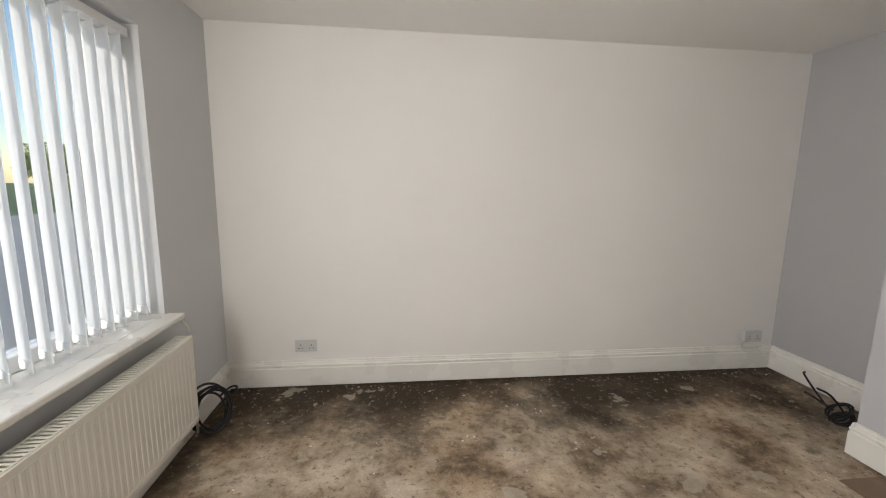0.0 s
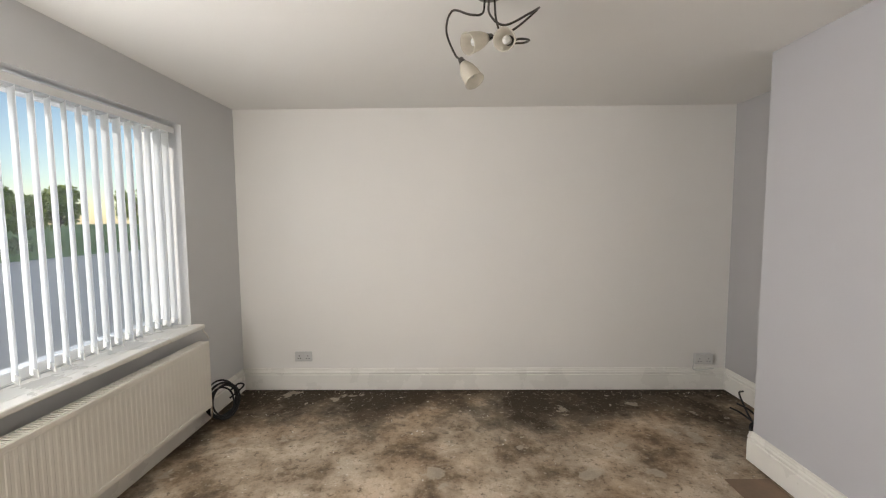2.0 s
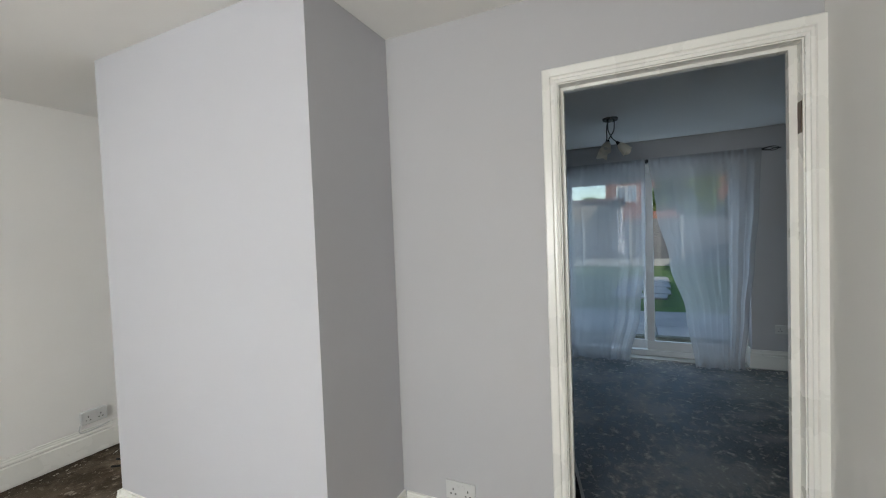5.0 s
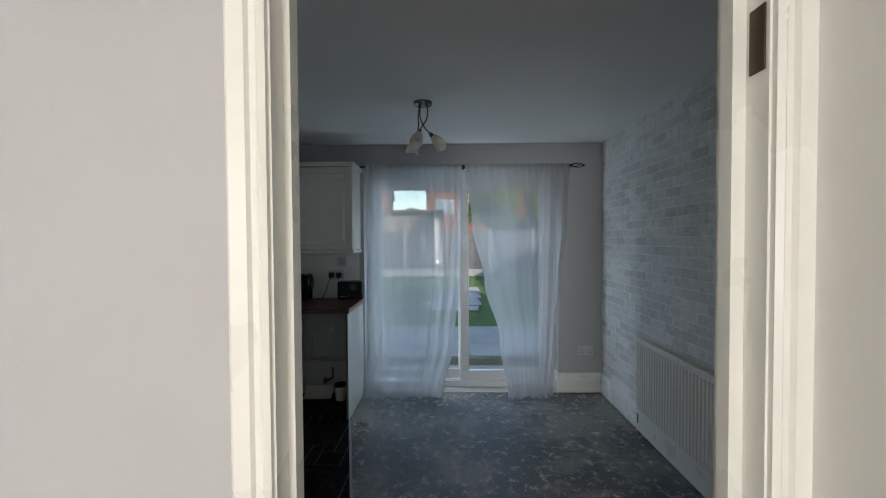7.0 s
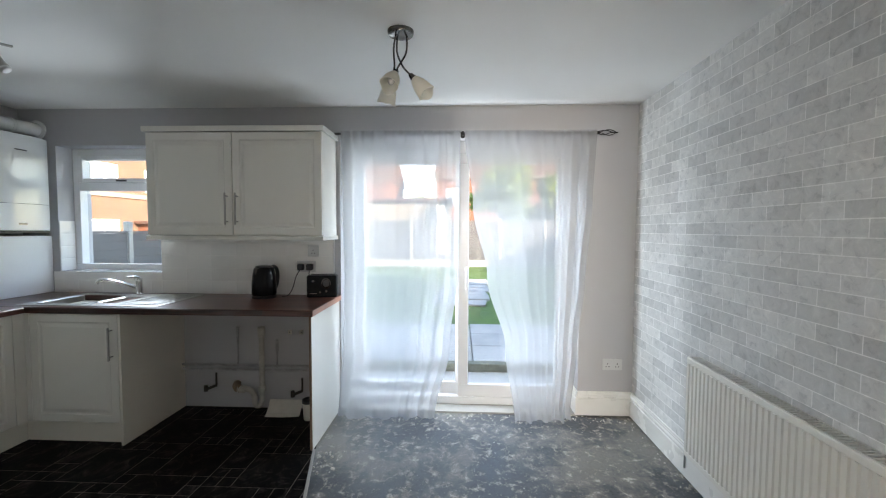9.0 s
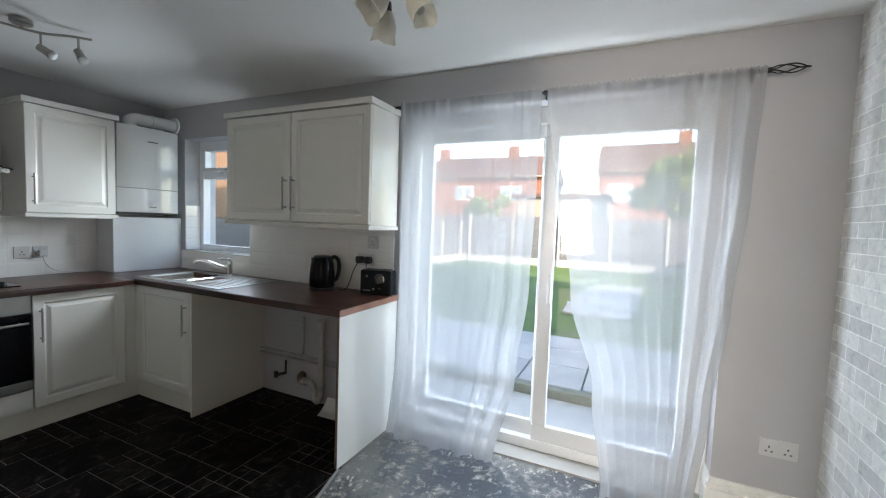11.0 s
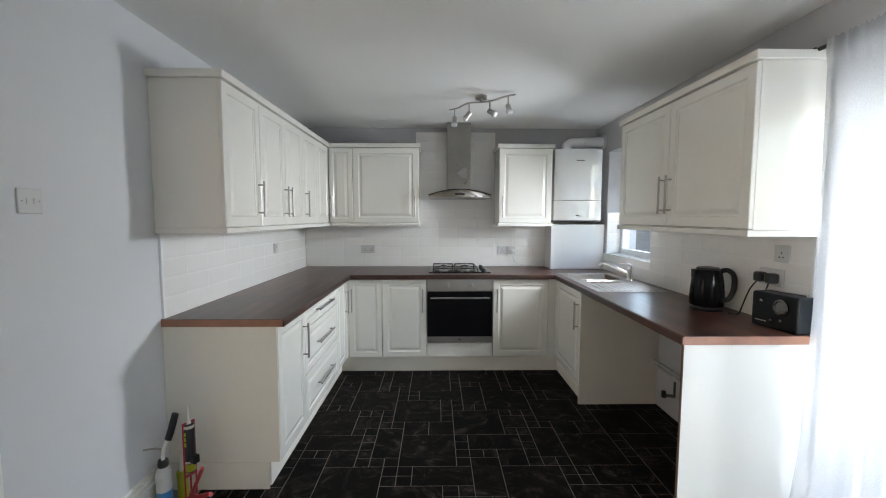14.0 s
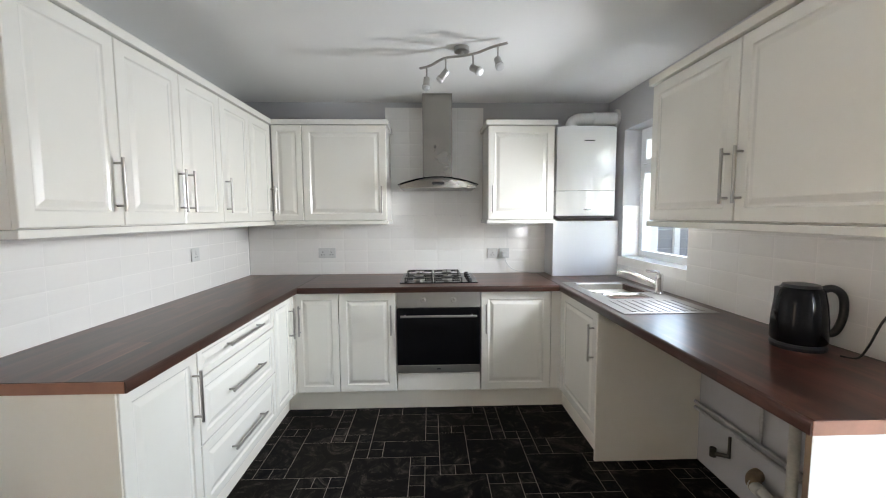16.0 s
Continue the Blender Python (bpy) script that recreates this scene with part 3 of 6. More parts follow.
def casing_head(x, side):
    prof = [(0.0, 0.0), (0.0, 0.012), (0.010, 0.016), (0.015, 0.012), (0.024, 0.012), (0.028, 0.020), (0.053, 0.022), (0.058, 0.018), (0.060, 0.0)]
    bm = bmesh.new()
    a = [bm.verts.new((x + side * o, DOOR_Y0 - w - 0.004, DOOR_Z + w + 0.004)) for w, o in prof]
    b = [bm.verts.new((x + side * o, DOOR_Y1 + w + 0.004, DOOR_Z + w + 0.004)) for w, o in prof]
    for i in range(len(prof)):
        bm.faces.new((a[i], a[(i + 1) % len(prof)], b[(i + 1) % len(prof)], b[i]))
    bm.faces.new(a[::-1]), bm.faces.new(b)
    part("casing_head", bm, gloss_white, lining)


for x, side in ((LX, -1), (KX0, 1)):
    casing(x, side, DOOR_Y1, 1), casing(x, side, DOOR_Y0, -1), casing_head(x, side)
for z in (1.72, 0.26):
    part("hinge", box(LX + 0.004, LX + 0.036, DOOR_Y0, DOOR_Y0 + 0.003, z, z + 0.10, 0.001), brown_metal, lining, "bronzed steel hinge leaf")

# ---- living room ----
# window with its sill
win = tagged(part("window_1", box(-0.21, -0.14, WIN_Y0, WIN_Y0 + 0.06, WIN_Z0, WIN_Z1), upvc), "wide white plastic window behind vertical blind", "window", "", "structure")
for a in ((WIN_Y1 - 0.06, WIN_Y1, WIN_Z0, WIN_Z1), (WIN_Y0 + 0.06, WIN_Y1 - 0.06, WIN_Z0, WIN_Z0 + 0.06), (WIN_Y0 + 0.06, WIN_Y1 - 0.06, WIN_Z1 - 0.06, WIN_Z1), (-2.08, -2.01, WIN_Z0 + 0.06, WIN_Z1 - 0.06)):
    part("window_frame", box(-0.21, -0.14, *a, 0.006), upvc, win)
for y0, y1 in ((WIN_Y0 + 0.06, -2.08), (-2.01, WIN_Y1 - 0.06)):
    part("pane", box(-0.178, -0.172, y0, y1, WIN_Z0 + 0.06, WIN_Z1 - 0.06), window_glass, win).visible_shadow = False
part("window_sill", box(0.001, 0.085, WIN_Y0 - 0.1, WIN_Y1 + 0.02, 0.722, 0.752, 0.008, 3), gloss_white, win)
part("window_sill", box(-0.14, 0.004, WIN_Y0 + 0.002, WIN_Y1 - 0.002, 0.742, 0.7515), gloss_white, win)

# vertical blind
blind = thing("vertical_blind", "white vertical blind with fabric vanes turned half open", "blind", pose(-0.06, (WIN_Y0 + WIN_Y1) / 2, WIN_Z0))
span = (WIN_Y1 - WIN_Y0) / 2
part("headrail", box(-0.025, 0.025, -span + 0.015, span - 0.015, 1.285, 1.325, 0.004), upvc, blind)
VANE_TURN = 60.0
vane_bm = bmesh.new()
cols = []
for i in range(5):
    u = (i / 4 - 0.5) * 0.089
    sag = 0.004 * (1 - (2 * u / 0.089) ** 2)
    cols.append([vane_bm.verts.new((sag, u, z)) for z in (0.045, 0.6, 1.28)] + [vane_bm.verts.new((sag + 0.0008, u, z)) for z in (1.28, 0.6, 0.045)])
for a, b in zip(cols, cols[1:]):
    for k in range(6):
        vane_bm.faces.new((a[k], b[k], b[(k + 1) % 6], a[(k + 1) % 6]))
for c in (cols[0], cols[-1]):
    vane_bm.faces.new((c[0], c[1], c[4], c[5])), vane_bm.faces.new((c[1], c[2], c[3], c[4]))
vane_mesh = mesh_of("vane", vane_bm, blind_translucent, True)
weight_mesh = mesh_of("vane_weight", box(-0.002, 0.004, -0.0455, 0.0455, 0.028, 0.065, 0.0015, 1), vane_cloth)
y = -span + 0.06
while y < span - 0.04:
    v = new("vane", vane_mesh)
    v.parent = blind
    v.matrix_basis = pose(0, y, 0, 0, 0, VANE_TURN + random.uniform(-4, 4))
    w = new("vane_weight", weight_mesh)
    w.parent = v
    y += 0.0765
bm = bmesh.new()
tube(bm, [(0.0, -span + 0.06 + 0.0765 * i, 0.040 + (0.0 if i % 2 else -0.004)) for i in range(35)], 0.0016, 6, 3)
part("bead_chain", bm, socket_white, blind)


def radiator(name_label, length, height, m, ribs):
    r = thing("radiator", name_label, "radiator", m)
    bm = bmesh.new()
    n = max(1, round(length / 0.0333))
    pts = [(0.0, 0.0)]
    step = length / n
    for i in range(n):
        x = i * step
        pts += [(x + 0.006, 0.0), (x + 0.011, ribs), (x + step - 0.011, ribs), (x + step - 0.006, 0.0)]
    pts += [(length, 0.0), (length, 0.012), (0.0, 0.012)]
    lo = [bm.verts.new((x, y, 0.03)) for x, y in pts]
    hi = [bm.verts.new((x, y, height - 0.03)) for x, y in pts]
    for i in range(len(pts)):
        bm.faces.new((lo[i], lo[(i + 1) % len(pts)], hi[(i + 1) % len(pts)], hi[i]))
    bm.faces.new(lo[::-1]), bm.faces.new(hi)
    part("front_panel", bm, radiator_white, r)
    part("bottom_rail", box(0.0, length, -0.004, 0.012, 0.0, 0.03, 0.004), radiator_white, r)
    part("top_rail", box(0.0, length, -0.004, 0.012, height - 0.03, height, 0.004), radiator_white, r)
    part("rear_panel", box(0.004, length - 0.004, 0.055, 0.065, 0.0, height - 0.004), radiator_white, r)
    for x in (-0.002, length - 0.001):
        part("side_cover", box(x, x + 0.003, -0.002, 0.07, 0.01, height + 0.001), radiator_white, r)
    bm = bmesh.new()
    boxes(bm, 0.0, length, 0.0, 0.006, height, height + 0.004), boxes(bm, 0.0, length, 0.064, 0.07, height, height + 0.004)
    for i in range(int(length / 0.02)):
        boxes(bm, i * 0.02 + 0.002, i * 0.02 + 0.009, 0.006, 0.064, height, height + 0.004)
    part("top_grille", bm, radiator_white, r)
    for x in (0.0, length):
        s = -1 if x == 0 else 1
        bm = bmesh.new()
        rod(bm, (x, 0.03, 0.04), (x + s * 0.05, 0.03, 0.04), 0.008), rod(bm, (x + s * 0.045, 0.03, 0.05), (x + s * 0.045, 0.03, -0.1), 0.0075)
        part("valve_pipe", bm, chrome, r)
    for x in (0.15, length - 0.15):
        part("wall_bracket", box(x, x + 0.03, 0.065, 0.10, 0.05, height - 0.05), radiator_white, r)
    return r


radiator("cream ribbed panel radiator under the window sill", 1.62, 0.46, pose(0.124, -2.30, 0.178, 0, 0, 90), -0.0018)
radiator("cream ribbed panel radiator on the brick-print wall", 1.60, 0.55, pose(6.45, KY0 + 0.068, 0.185, 0, 0, 180), -0.006)


def socket(m, label, gangs=2, plate_depth=0.009):
    w = 0.146 if gangs == 2 else 0.086
    s = thing("wall_socket", label, "socket", m)
    part("plate", box(-w / 2, w / 2, -plate_depth, 0.0, 0.0, 0.086, 0.003), socket_white, s)
    for g in range(gangs):
        x = (-0.036 + 0.072 * g) if gangs == 2 else 0.0
        part("rocker", box(x - 0.006 + (0.021 if g == 0 and gangs == 2 else -0.021 if gangs == 2 else 0), x + 0.006 + (0.021 if g == 0 and gangs == 2 else -0.021 if gangs == 2 else 0), -plate_depth - 0.003, -plate_depth, 0.052, 0.072, 0.001), socket_white, s)
        bm = bmesh.new()
        boxes(bm, x - 0.003, x + 0.003, -plate_depth - 0.0006, -plate_depth, 0.043, 0.053)
        for d in (-0.011, 0.011):
            boxes(bm, x + d - 0.004, x + d + 0.004, -plate_depth - 0.0006, -plate_depth, 0.023, 0.029)
        part("pin_holes", bm, black_plastic, s)
    return s


socket(pose(0.525, 0, 0.255), "white double socket on the off-white wall")
socket(pose(3.905, -0.012, 0.235), "white surface double socket above the skirting", plate_depth=0.03)
socket(pose(LX, -2.71, 0.215, 0, 0, -90), "white double socket on grey wall")
socket(pose(KX1, -4.757, 0.362, 0, 0, -90), "white double socket beside the patio doors")

# ---- kitchen ----
# wall tiles, 200 x 100 mm with a pillowed face, laid in straight bond
def tile_mesh():
    bm = bmesh.new()
    w, h = 0.0994, 0.0494
    loops = [[bm.verts.new((sx * (w - i), y, 0.05 + sz * (h - i))) for sx, sz in ((-1, -1), (1, -1), (1, 1), (-1, 1))] for i, y in ((0, 0.0), (0, -0.0064), (0.0015, -0.0069), (0.012, -0.0076))]
    for a, b in zip(loops, loops[1:]):
        for i in range(4):
            bm.faces.new((a[i], a[(i + 1) % 4], b[(i + 1) % 4], b[i]))
    bm.faces.new(loops[-1])
    return mesh_of("tile", bm, tile_white)


TILE = tile_mesh()


def tiled(wall, start, run, turn, length, z0, rows, skip=lambda s, z: False):
    """Rows of tiles from start along run; turn faces them into the room."""
    cols = int(math.ceil(length / 0.2 - 0.02))
    for r in range(rows):
        for c in range(cols):
            w = min(0.2, length - c * 0.2)
            s = c * 0.2 + w / 2
            if w < 0.03 or skip(s, z0 + r * 0.1):
                continue
            ob = new("tile", TILE)
            ob.parent = wall
            ob.matrix_basis = pose(start[0] + run[0] * s, start[1] + run[1] * s, z0 + r * 0.1, 0, 0, turn) @ Matrix.Diagonal((w / 0.2, 1, 1, 1))


splash_b = setting("splashback_hob", box(KX0 + 0.012, 6.76, KY1 - 0.0088, KY1, 0.90, 1.40), grout, "white glazed rectangular wall tiles", "wall tiles")
tiled(splash_b, (KX0 + 0.01, KY1 - 0.002), (1, 0), 0, 2.54, 0.917, 5)
column = setting("splashback_hood", box(5.40, 6.226, KY1 - 0.0088, KY1, 1.417, 2.315), grout, "white glazed rectangular wall tiles behind the hood", "wall tiles")
tiled(column, (5.40, KY1 - 0.002), (1, 0), 0, 0.826, 1.417, 9)
splash_l = setting("splashback_side", box(KX0, KX0 + 0.0088, -2.33, KY1 - 0.012, 0.90, 1.40), grout, "white glazed rectangular wall tiles with trim", "wall tiles")
tiled(splash_l, (KX0 + 0.002, -2.325), (0, 1), 90, 2.22, 0.917, 5)
part("tile_trim", box(KX0, KX0 + 0.011, -2.336, -2.328, 0.915, 1.36), upvc, splash_l)
splash_s = setting("splashback_sink", box(KX1 - 0.0088, KX1, -2.61, -1.236, 0.90, 1.40), grout, "white glazed rectangular wall tiles with trim", "wall tiles")
tiled(splash_s, (KX1 - 0.002, -1.236), (0, -1), -90, 1.37, 0.917, 5)
tiled(splash_s, (KX1 - 0.002, -0.35), (0, -1), -90, 0.886, 0.917, 1)
part("grout_bed", box(KX1 - 0.0088, KX1, -1.236, -0.345, 0.90, 1.078), grout, splash_s)
part("tile_trim", box(KX1 - 0.011, KX1, -2.618, -2.609, 0.915, 1.36), upvc, splash_s)
setting("boxing_panel", box(6.765, KX1 - 0.002, -0.335, KY1 - 0.002, 0.916, 1.365, 0.003), upvc, "white boxed-in panel below the boiler", "boxing")


def door_bm(w, h, margin=0.052, t=0.02):
    """A moulded cupboard front with a raised field; its face looks along -y."""
    bm = bmesh.new()
    m = margin
    steps = ((0, 0), (0, -t + 0.004), (0.0015, -t + 0.0012), (0.004, -t), (m, -t), (m + 0.005, -t + 0.005), (m + 0.010, -t + 0.0065), (m + 0.016, -t + 0.006), (m + 0.034, -t + 0.001), (m + 0.037, -t + 0.0005))
    loops = [[bm.verts.new((x, y, z)) for x, z in ((i, i), (w - i, i), (w - i, h - i), (i, h - i))] for i, y in steps]
    for a, b in zip(loops, loops[1:]):
        for i in range(4):
            bm.faces.new((a[i], a[(i + 1) % 4], b[(i + 1) % 4], b[i]))
    bm.faces.new(loops[0][::-1]), bm.faces.new(loops[-1])
    return bm


def bar_handle(p0, p1):
    """A round bar on two posts, in front of a face at y = 0."""
    bm = bmesh.new()
    a, b = Vector(p0), Vector(p1)
    d = (b - a).normalized()
    out = Vector((0, -0.034, 0))
    rod(bm, a + out, b + out, 0.0062)
    for q in (a + d * 0.022, b - d * 0.022):
        rod(bm, q, q + out, 0.0048, seg=10)
    return bm


def front(unit, x0, x1, z0, z1, handle=None, margin=0.052):
    """A door or drawer front on a unit: handle gives side ('l', 'r' or 'c') and the span of the bar in z or x."""
    gap = 0.0015
    kind = "drawer_front" if handle and handle[0] == "c" else "door"
    d = part(kind, door_bm(x1 - x0 - 2 * gap, z1 - z0 - 2 * gap, margin), cupboard, unit)
    d.matrix_basis = Matrix.Translation((x0 + gap, 0, z0 + gap))
    if handle:
        side, a, b = handle
        if side == "c":
            hb = bar_handle((a, 0, b), (a + 0.37, 0, b))
        else:
            x = x0 + 0.035 if side == "l" else x1 - 0.035
            hb = bar_handle((x, 0, a), (x, 0, b))
        h = part("handle", hb, steel, d, "brushed steel bar handle", True)
        h.matrix_basis = Matrix.Translation((-x0 - gap, -0.0195, -z0 - gap))
    return d


BASE0, BASE1 = 0.152, 0.872


def base_unit(m, w, depth, label, fronts, group="kitchen base units"):
    u = thing("base_unit", label, "cabinet", m, group)
    part("body", box(0.0015, w - 0.0015, 0.0012, depth, BASE0, BASE1), carcass, u)
    for f in fronts:
        front(u, *f)
    return u


def wall_unit(m, w, depth, label, fronts, z0=1.378, z1=2.098, group="kitchen wall units"):
    u = thing("wall_unit", label, "cabinet", m, group)
    part("body", box(0.0015, w - 0.0015, 0.0012, depth, z0, z1), cupboard, u)
    for f in fronts:
        front(u, *f)
    return u


HB = (0.575, 0.79)
FL, FB, FR = 4.80 - 0.02, -0.752 + 0.02, 6.70 + 0.02   # carcass faces of the three runs
DL, DB, DR = FL - KX0 - 0.004, -FB + KY1 - 0.004, KX1 - FR - 0.004
# left run, looking along +x
base_unit(pose(FL, -2.335, 0, 0, 0, 90), 0.42, DL, "cream base cupboard with a moulded door and bar handle", [(0.0, 0.42, BASE0, BASE1, ("r", *HB))])
base_unit(pose(FL, -1.912, 0, 0, 0, 90), 0.81, DL, "cream unit of three moulded drawers with long bar handles",
          [(0.0, 0.81, 0.735, BASE1, ("c", 0.225, 0.812), 0.03), (0.0, 0.81, 0.447, 0.733, ("c", 0.225, 0.588), 0.042), (0.0, 0.81, BASE0, 0.445, ("c", 0.225, 0.300), 0.042)])
base_unit(pose(FL, -1.099, 0, 0, 0, 90), 0.335, 0.30, "cream corner cupboard with a narrow moulded door", [(0.0, 0.30, BASE0, BASE1, ("r", *HB), 0.045)])
# back run, looking along -y
base_unit(pose(4.815, FB, 0), 0.305, DB, "cream corner cupboard with a narrow moulded door", [(0.0, 0.303, BASE0, BASE1, ("l", *HB), 0.045)])
base_unit(pose(5.12, FB, 0), 0.403, DB, "cream base cupboard beside the oven", [(0.0, 0.403, BASE0, BASE1, ("r", *HB))])
base_unit(pose(6.128, FB, 0), 0.51, DB, "cream base cupboard beside the oven", [(0.0, 0.505, BASE0, BASE1, ("l", *HB))])
housing = thing("oven_housing", "cream housing panel under the built-in oven", "cabinet", pose(5.525, FB, 0), "kitchen base units")
part("body", box(0.0, 0.60, 0.46, DB, BASE0, BASE1), carcass, housing)
part("filler_panel", box(0.003, 0.597, -0.018, 0.0, 0.155, 0.282, 0.002), cupboard, housing)
part("shelf", box(0.0, 0.60, 0.0, 0.46, BASE0, 0.170), carcass, housing)
# right run, looking along -x
sink_unit = base_unit(pose(FR, -0.66, 0, 0, 0, -90), 0.725, DR, "cream sink cupboard with a moulded door", [(0.125, 0.72, BASE0, BASE1, ("r", *HB))])
part("corner_post", box(0.06, 0.123, -0.018, 0.0, BASE0, BASE1, 0.002), cupboard, sink_unit)
part("side_panel", box(0.7235, 0.739, -0.02, DR, 0.004, BASE1, 0.001), carcass, sink_unit)
end_r = thing("end_panel", "cream end panel holding up the worktop", "cabinet panel", pose(6.705, -2.652, 0.0), "kitchen base units")
part("panel", box(0.0, KX1 - 6.707, 0.0, 0.018, 0.004, BASE1 + 0.003, 0.001), cupboard, end_r)
part("edge_strip", box(-0.001, 0.0, 0.001, 0.017, 0.006, BASE1), board_brown, end_r)
end_l = thing("end_panel", "cream end panel beside the base cupboards", "cabinet panel", pose(KX0 + 0.002, -2.340, 0.0), "kitchen base units")
part("panel", box(0.0, 0.575, -0.004, 0.0035, 0.155, BASE1 + 0.003, 0.001), carcass, end_l)
part("plinth_return", box(0.0, 0.515, -0.003, 0.0035, 0.005, 0.152, 0.001), carcass, end_l)
for x0, x1, y0, y1 in ((4.772, 4.802, -0.7985, -0.734), (4.8025, 4.8145, -0.751, -0.734), (6.6345, 6.701, -0.751, -0.734), (6.7015, 6.7195, -0.719, -0.66)):
    post = thing("corner_filler", "cream filler post in the corner of the base units", "cabinet panel", pose((x0 + x1) / 2, (y0 + y1) / 2, BASE0))
    part("post", box((x0 - x1) / 2, (x1 - x0) / 2, (y0 - y1) / 2, (y1 - y0) / 2, 0.0, BASE1 - BASE0), cupboard, post)
plinths = thing("plinth", "cream plinth boards below the base units", "plinth", pose(5.7, -0.70, 0.0), "kitchen base units")
part("board", box(4.735 - 5.7, 6.742 - 5.7, 0.0, 0.016, 0.005, BASE0 - 0.002, 0.001), carcass, plinths)
part("board", box(4.720 - 5.7, 4.735 - 5.7, -1.61, 0.016, 0.005, BASE0 - 0.002, 0.001), carcass, plinths)
part("board", box(6.742 - 5.7, 6.757 - 5.7, -0.683, 0.016, 0.005, BASE0 - 0.002, 0.001), carcass, plinths)

# worktop with a rolled front edge, in three lengths
WT0, WT1 = 0.876, 0.915


def worktop_run(m, length, depth, cut=None):
    """Runs along x, its front edge at y = 0."""
    outline = [(0.0, WT0), (0.004, WT0), (depth, WT0), (depth, WT1), (0.010, WT1), (0.004, WT1 - 0.003), (0.001, WT1 - 0.008), (0.0, WT1 - 0.016)]
    bm = bmesh.new()
    xs = [0.0, length] if not cut else [0.0, cut[0], cut[1], length]
    for a, b in zip(xs, xs[1:]):
        if cut and a == cut[0]:
            for lo, hi in ((0.0, cut[2]), (cut[3], depth)):
                prof = outline if lo == 0.0 else [(lo, WT0), (hi, WT0), (hi, WT1), (lo, WT1)]
                prof = [(min(p, hi), z) for p, z in prof]
                rings = [[bm.verts.new((x, p, z)) for p, z in prof] for x in (a, b)]
                for i in range(len(prof)):
                    bm.faces.new((rings[0][i], rings[0][(i + 1) % len(prof)], rings[1][(i + 1) % len(prof)], rings[1][i]))
                bm.faces.new(rings[0][::-1]), bm.faces.new(rings[1])
            continue
        rings = [[bm.verts.new((x, p, z)) for p, z in outline] for x in (a, b)]
        for i in range(len(outline)):
            bm.faces.new((rings[0][i], rings[0][(i + 1) % len(outline)], rings[1][(i + 1) % len(outline)], rings[1][i]))
        bm.faces.new(rings[0][::-1]), bm.faces.new(rings[1])
    ob = part("worktop_length", bm, worktop_wood, worktop)
    ob.matrix_basis = m


worktop = thing("worktop", "walnut-effect laminate worktop with a rolled edge", "worktop", pose(0, 0, 0))
worktop_run(pose(4.838, -2.350, 0, 0, 0, 90), 2.350 + KY1 - 0.004, 4.838 - KX0 - 0.002)
worktop_run(pose(4.839, -0.775, 0), 6.684 - 4.839, 0.775 + KY1 - 0.004)
worktop_run(pose(6.685, KY1 - 0.004, 0, 0, 0, -90), 2.665 + KY1 - 0.004, KX1 - 6.685 - 0.002, (0.60, 1.10, 0.075, 0.475))
# Worktop ends are coloured lighter than the top, the right one most.
part("end_strip", box(6.690, KX1 - 0.003, -2.667, -2.665, WT0 + 0.001, WT1 - 0.002), plain("walnut_edging", (0.36, 0.17, 0.11), 0.4, vary=0.2, scale=9, grain=60, bump=0.02), worktop, "lighter edging strip")
part("end_strip", box(KX0 + 0.003, 4.832, -2.3525, -2.350, WT0 + 0.001, WT1 - 0.002), plain("walnut_edging_left", (0.30, 0.13, 0.08), 0.4, vary=0.2, scale=9, grain=60, bump=0.02), worktop, "lighter edging strip")

# wall units
WL, WB, WR = 4.575 - 0.02, -0.45 + 0.02, 6.97 + 0.02
HW = (1.435, 1.64)
ys = [-2.362, -1.948, -1.552, -1.182, -0.806, -0.452]
for i, (a, b) in enumerate(zip(ys, ys[1:])):
    wall_unit(pose(WL, a, 0, 0, 0, 90), b - a - 0.001, WL - KX0 - 0.004, "cream wall cupboard with a moulded door", [(0.0, b - a - 0.001, 1.380, 2.096, ("rrllr"[i], *HW))])
wall_unit(pose(4.577, WB, 0), 0.231, -WB + KY1 - 0.012, "cream corner wall cupboard with a narrow door", [(0.002, 0.229, 1.380, 2.096, ("l", *HW), 0.04)])
wall_unit(pose(4.809, WB, 0), 0.632, -WB + KY1 - 0.012, "cream wall cupboard beside the cooker hood", [(0.0, 0.63, 1.380, 2.096, ("r", *HW))])
wall_unit(pose(6.218, WB, 0), 0.516, -WB + KY1 - 0.012, "cream wall cupboard between hood and boiler", [(0.0, 0.514, 1.380, 2.096, ("l", *HW))])
big = wall_unit(pose(WR, -1.388, 0, 0, 0, -90), 1.25, KX1 - WR - 0.012, "wide cream double wall cupboard over the sink run", [(0.0, 0.615, 1.382, 2.096, ("r", 1.455, 1.675)), (0.617, 1.249, 1.382, 2.096, ("l", 1.455, 1.675))])


def rail(unit_name, label, x0, x1, y0, y1, z0, z1, sides):
    """A cornice or light rail round a group of wall units."""
    r = thing(unit_name, label, "cabinet trim", pose((x0 + x1) / 2, (y0 + y1) / 2, z0))
    cx, cy = (x0 + x1) / 2, (y0 + y1) / 2
    part("board", box(x0 - cx, x1 - cx, y0 - cy, y1 - cy, 0.0, z1 - z0, 0.004), cupboard, r)


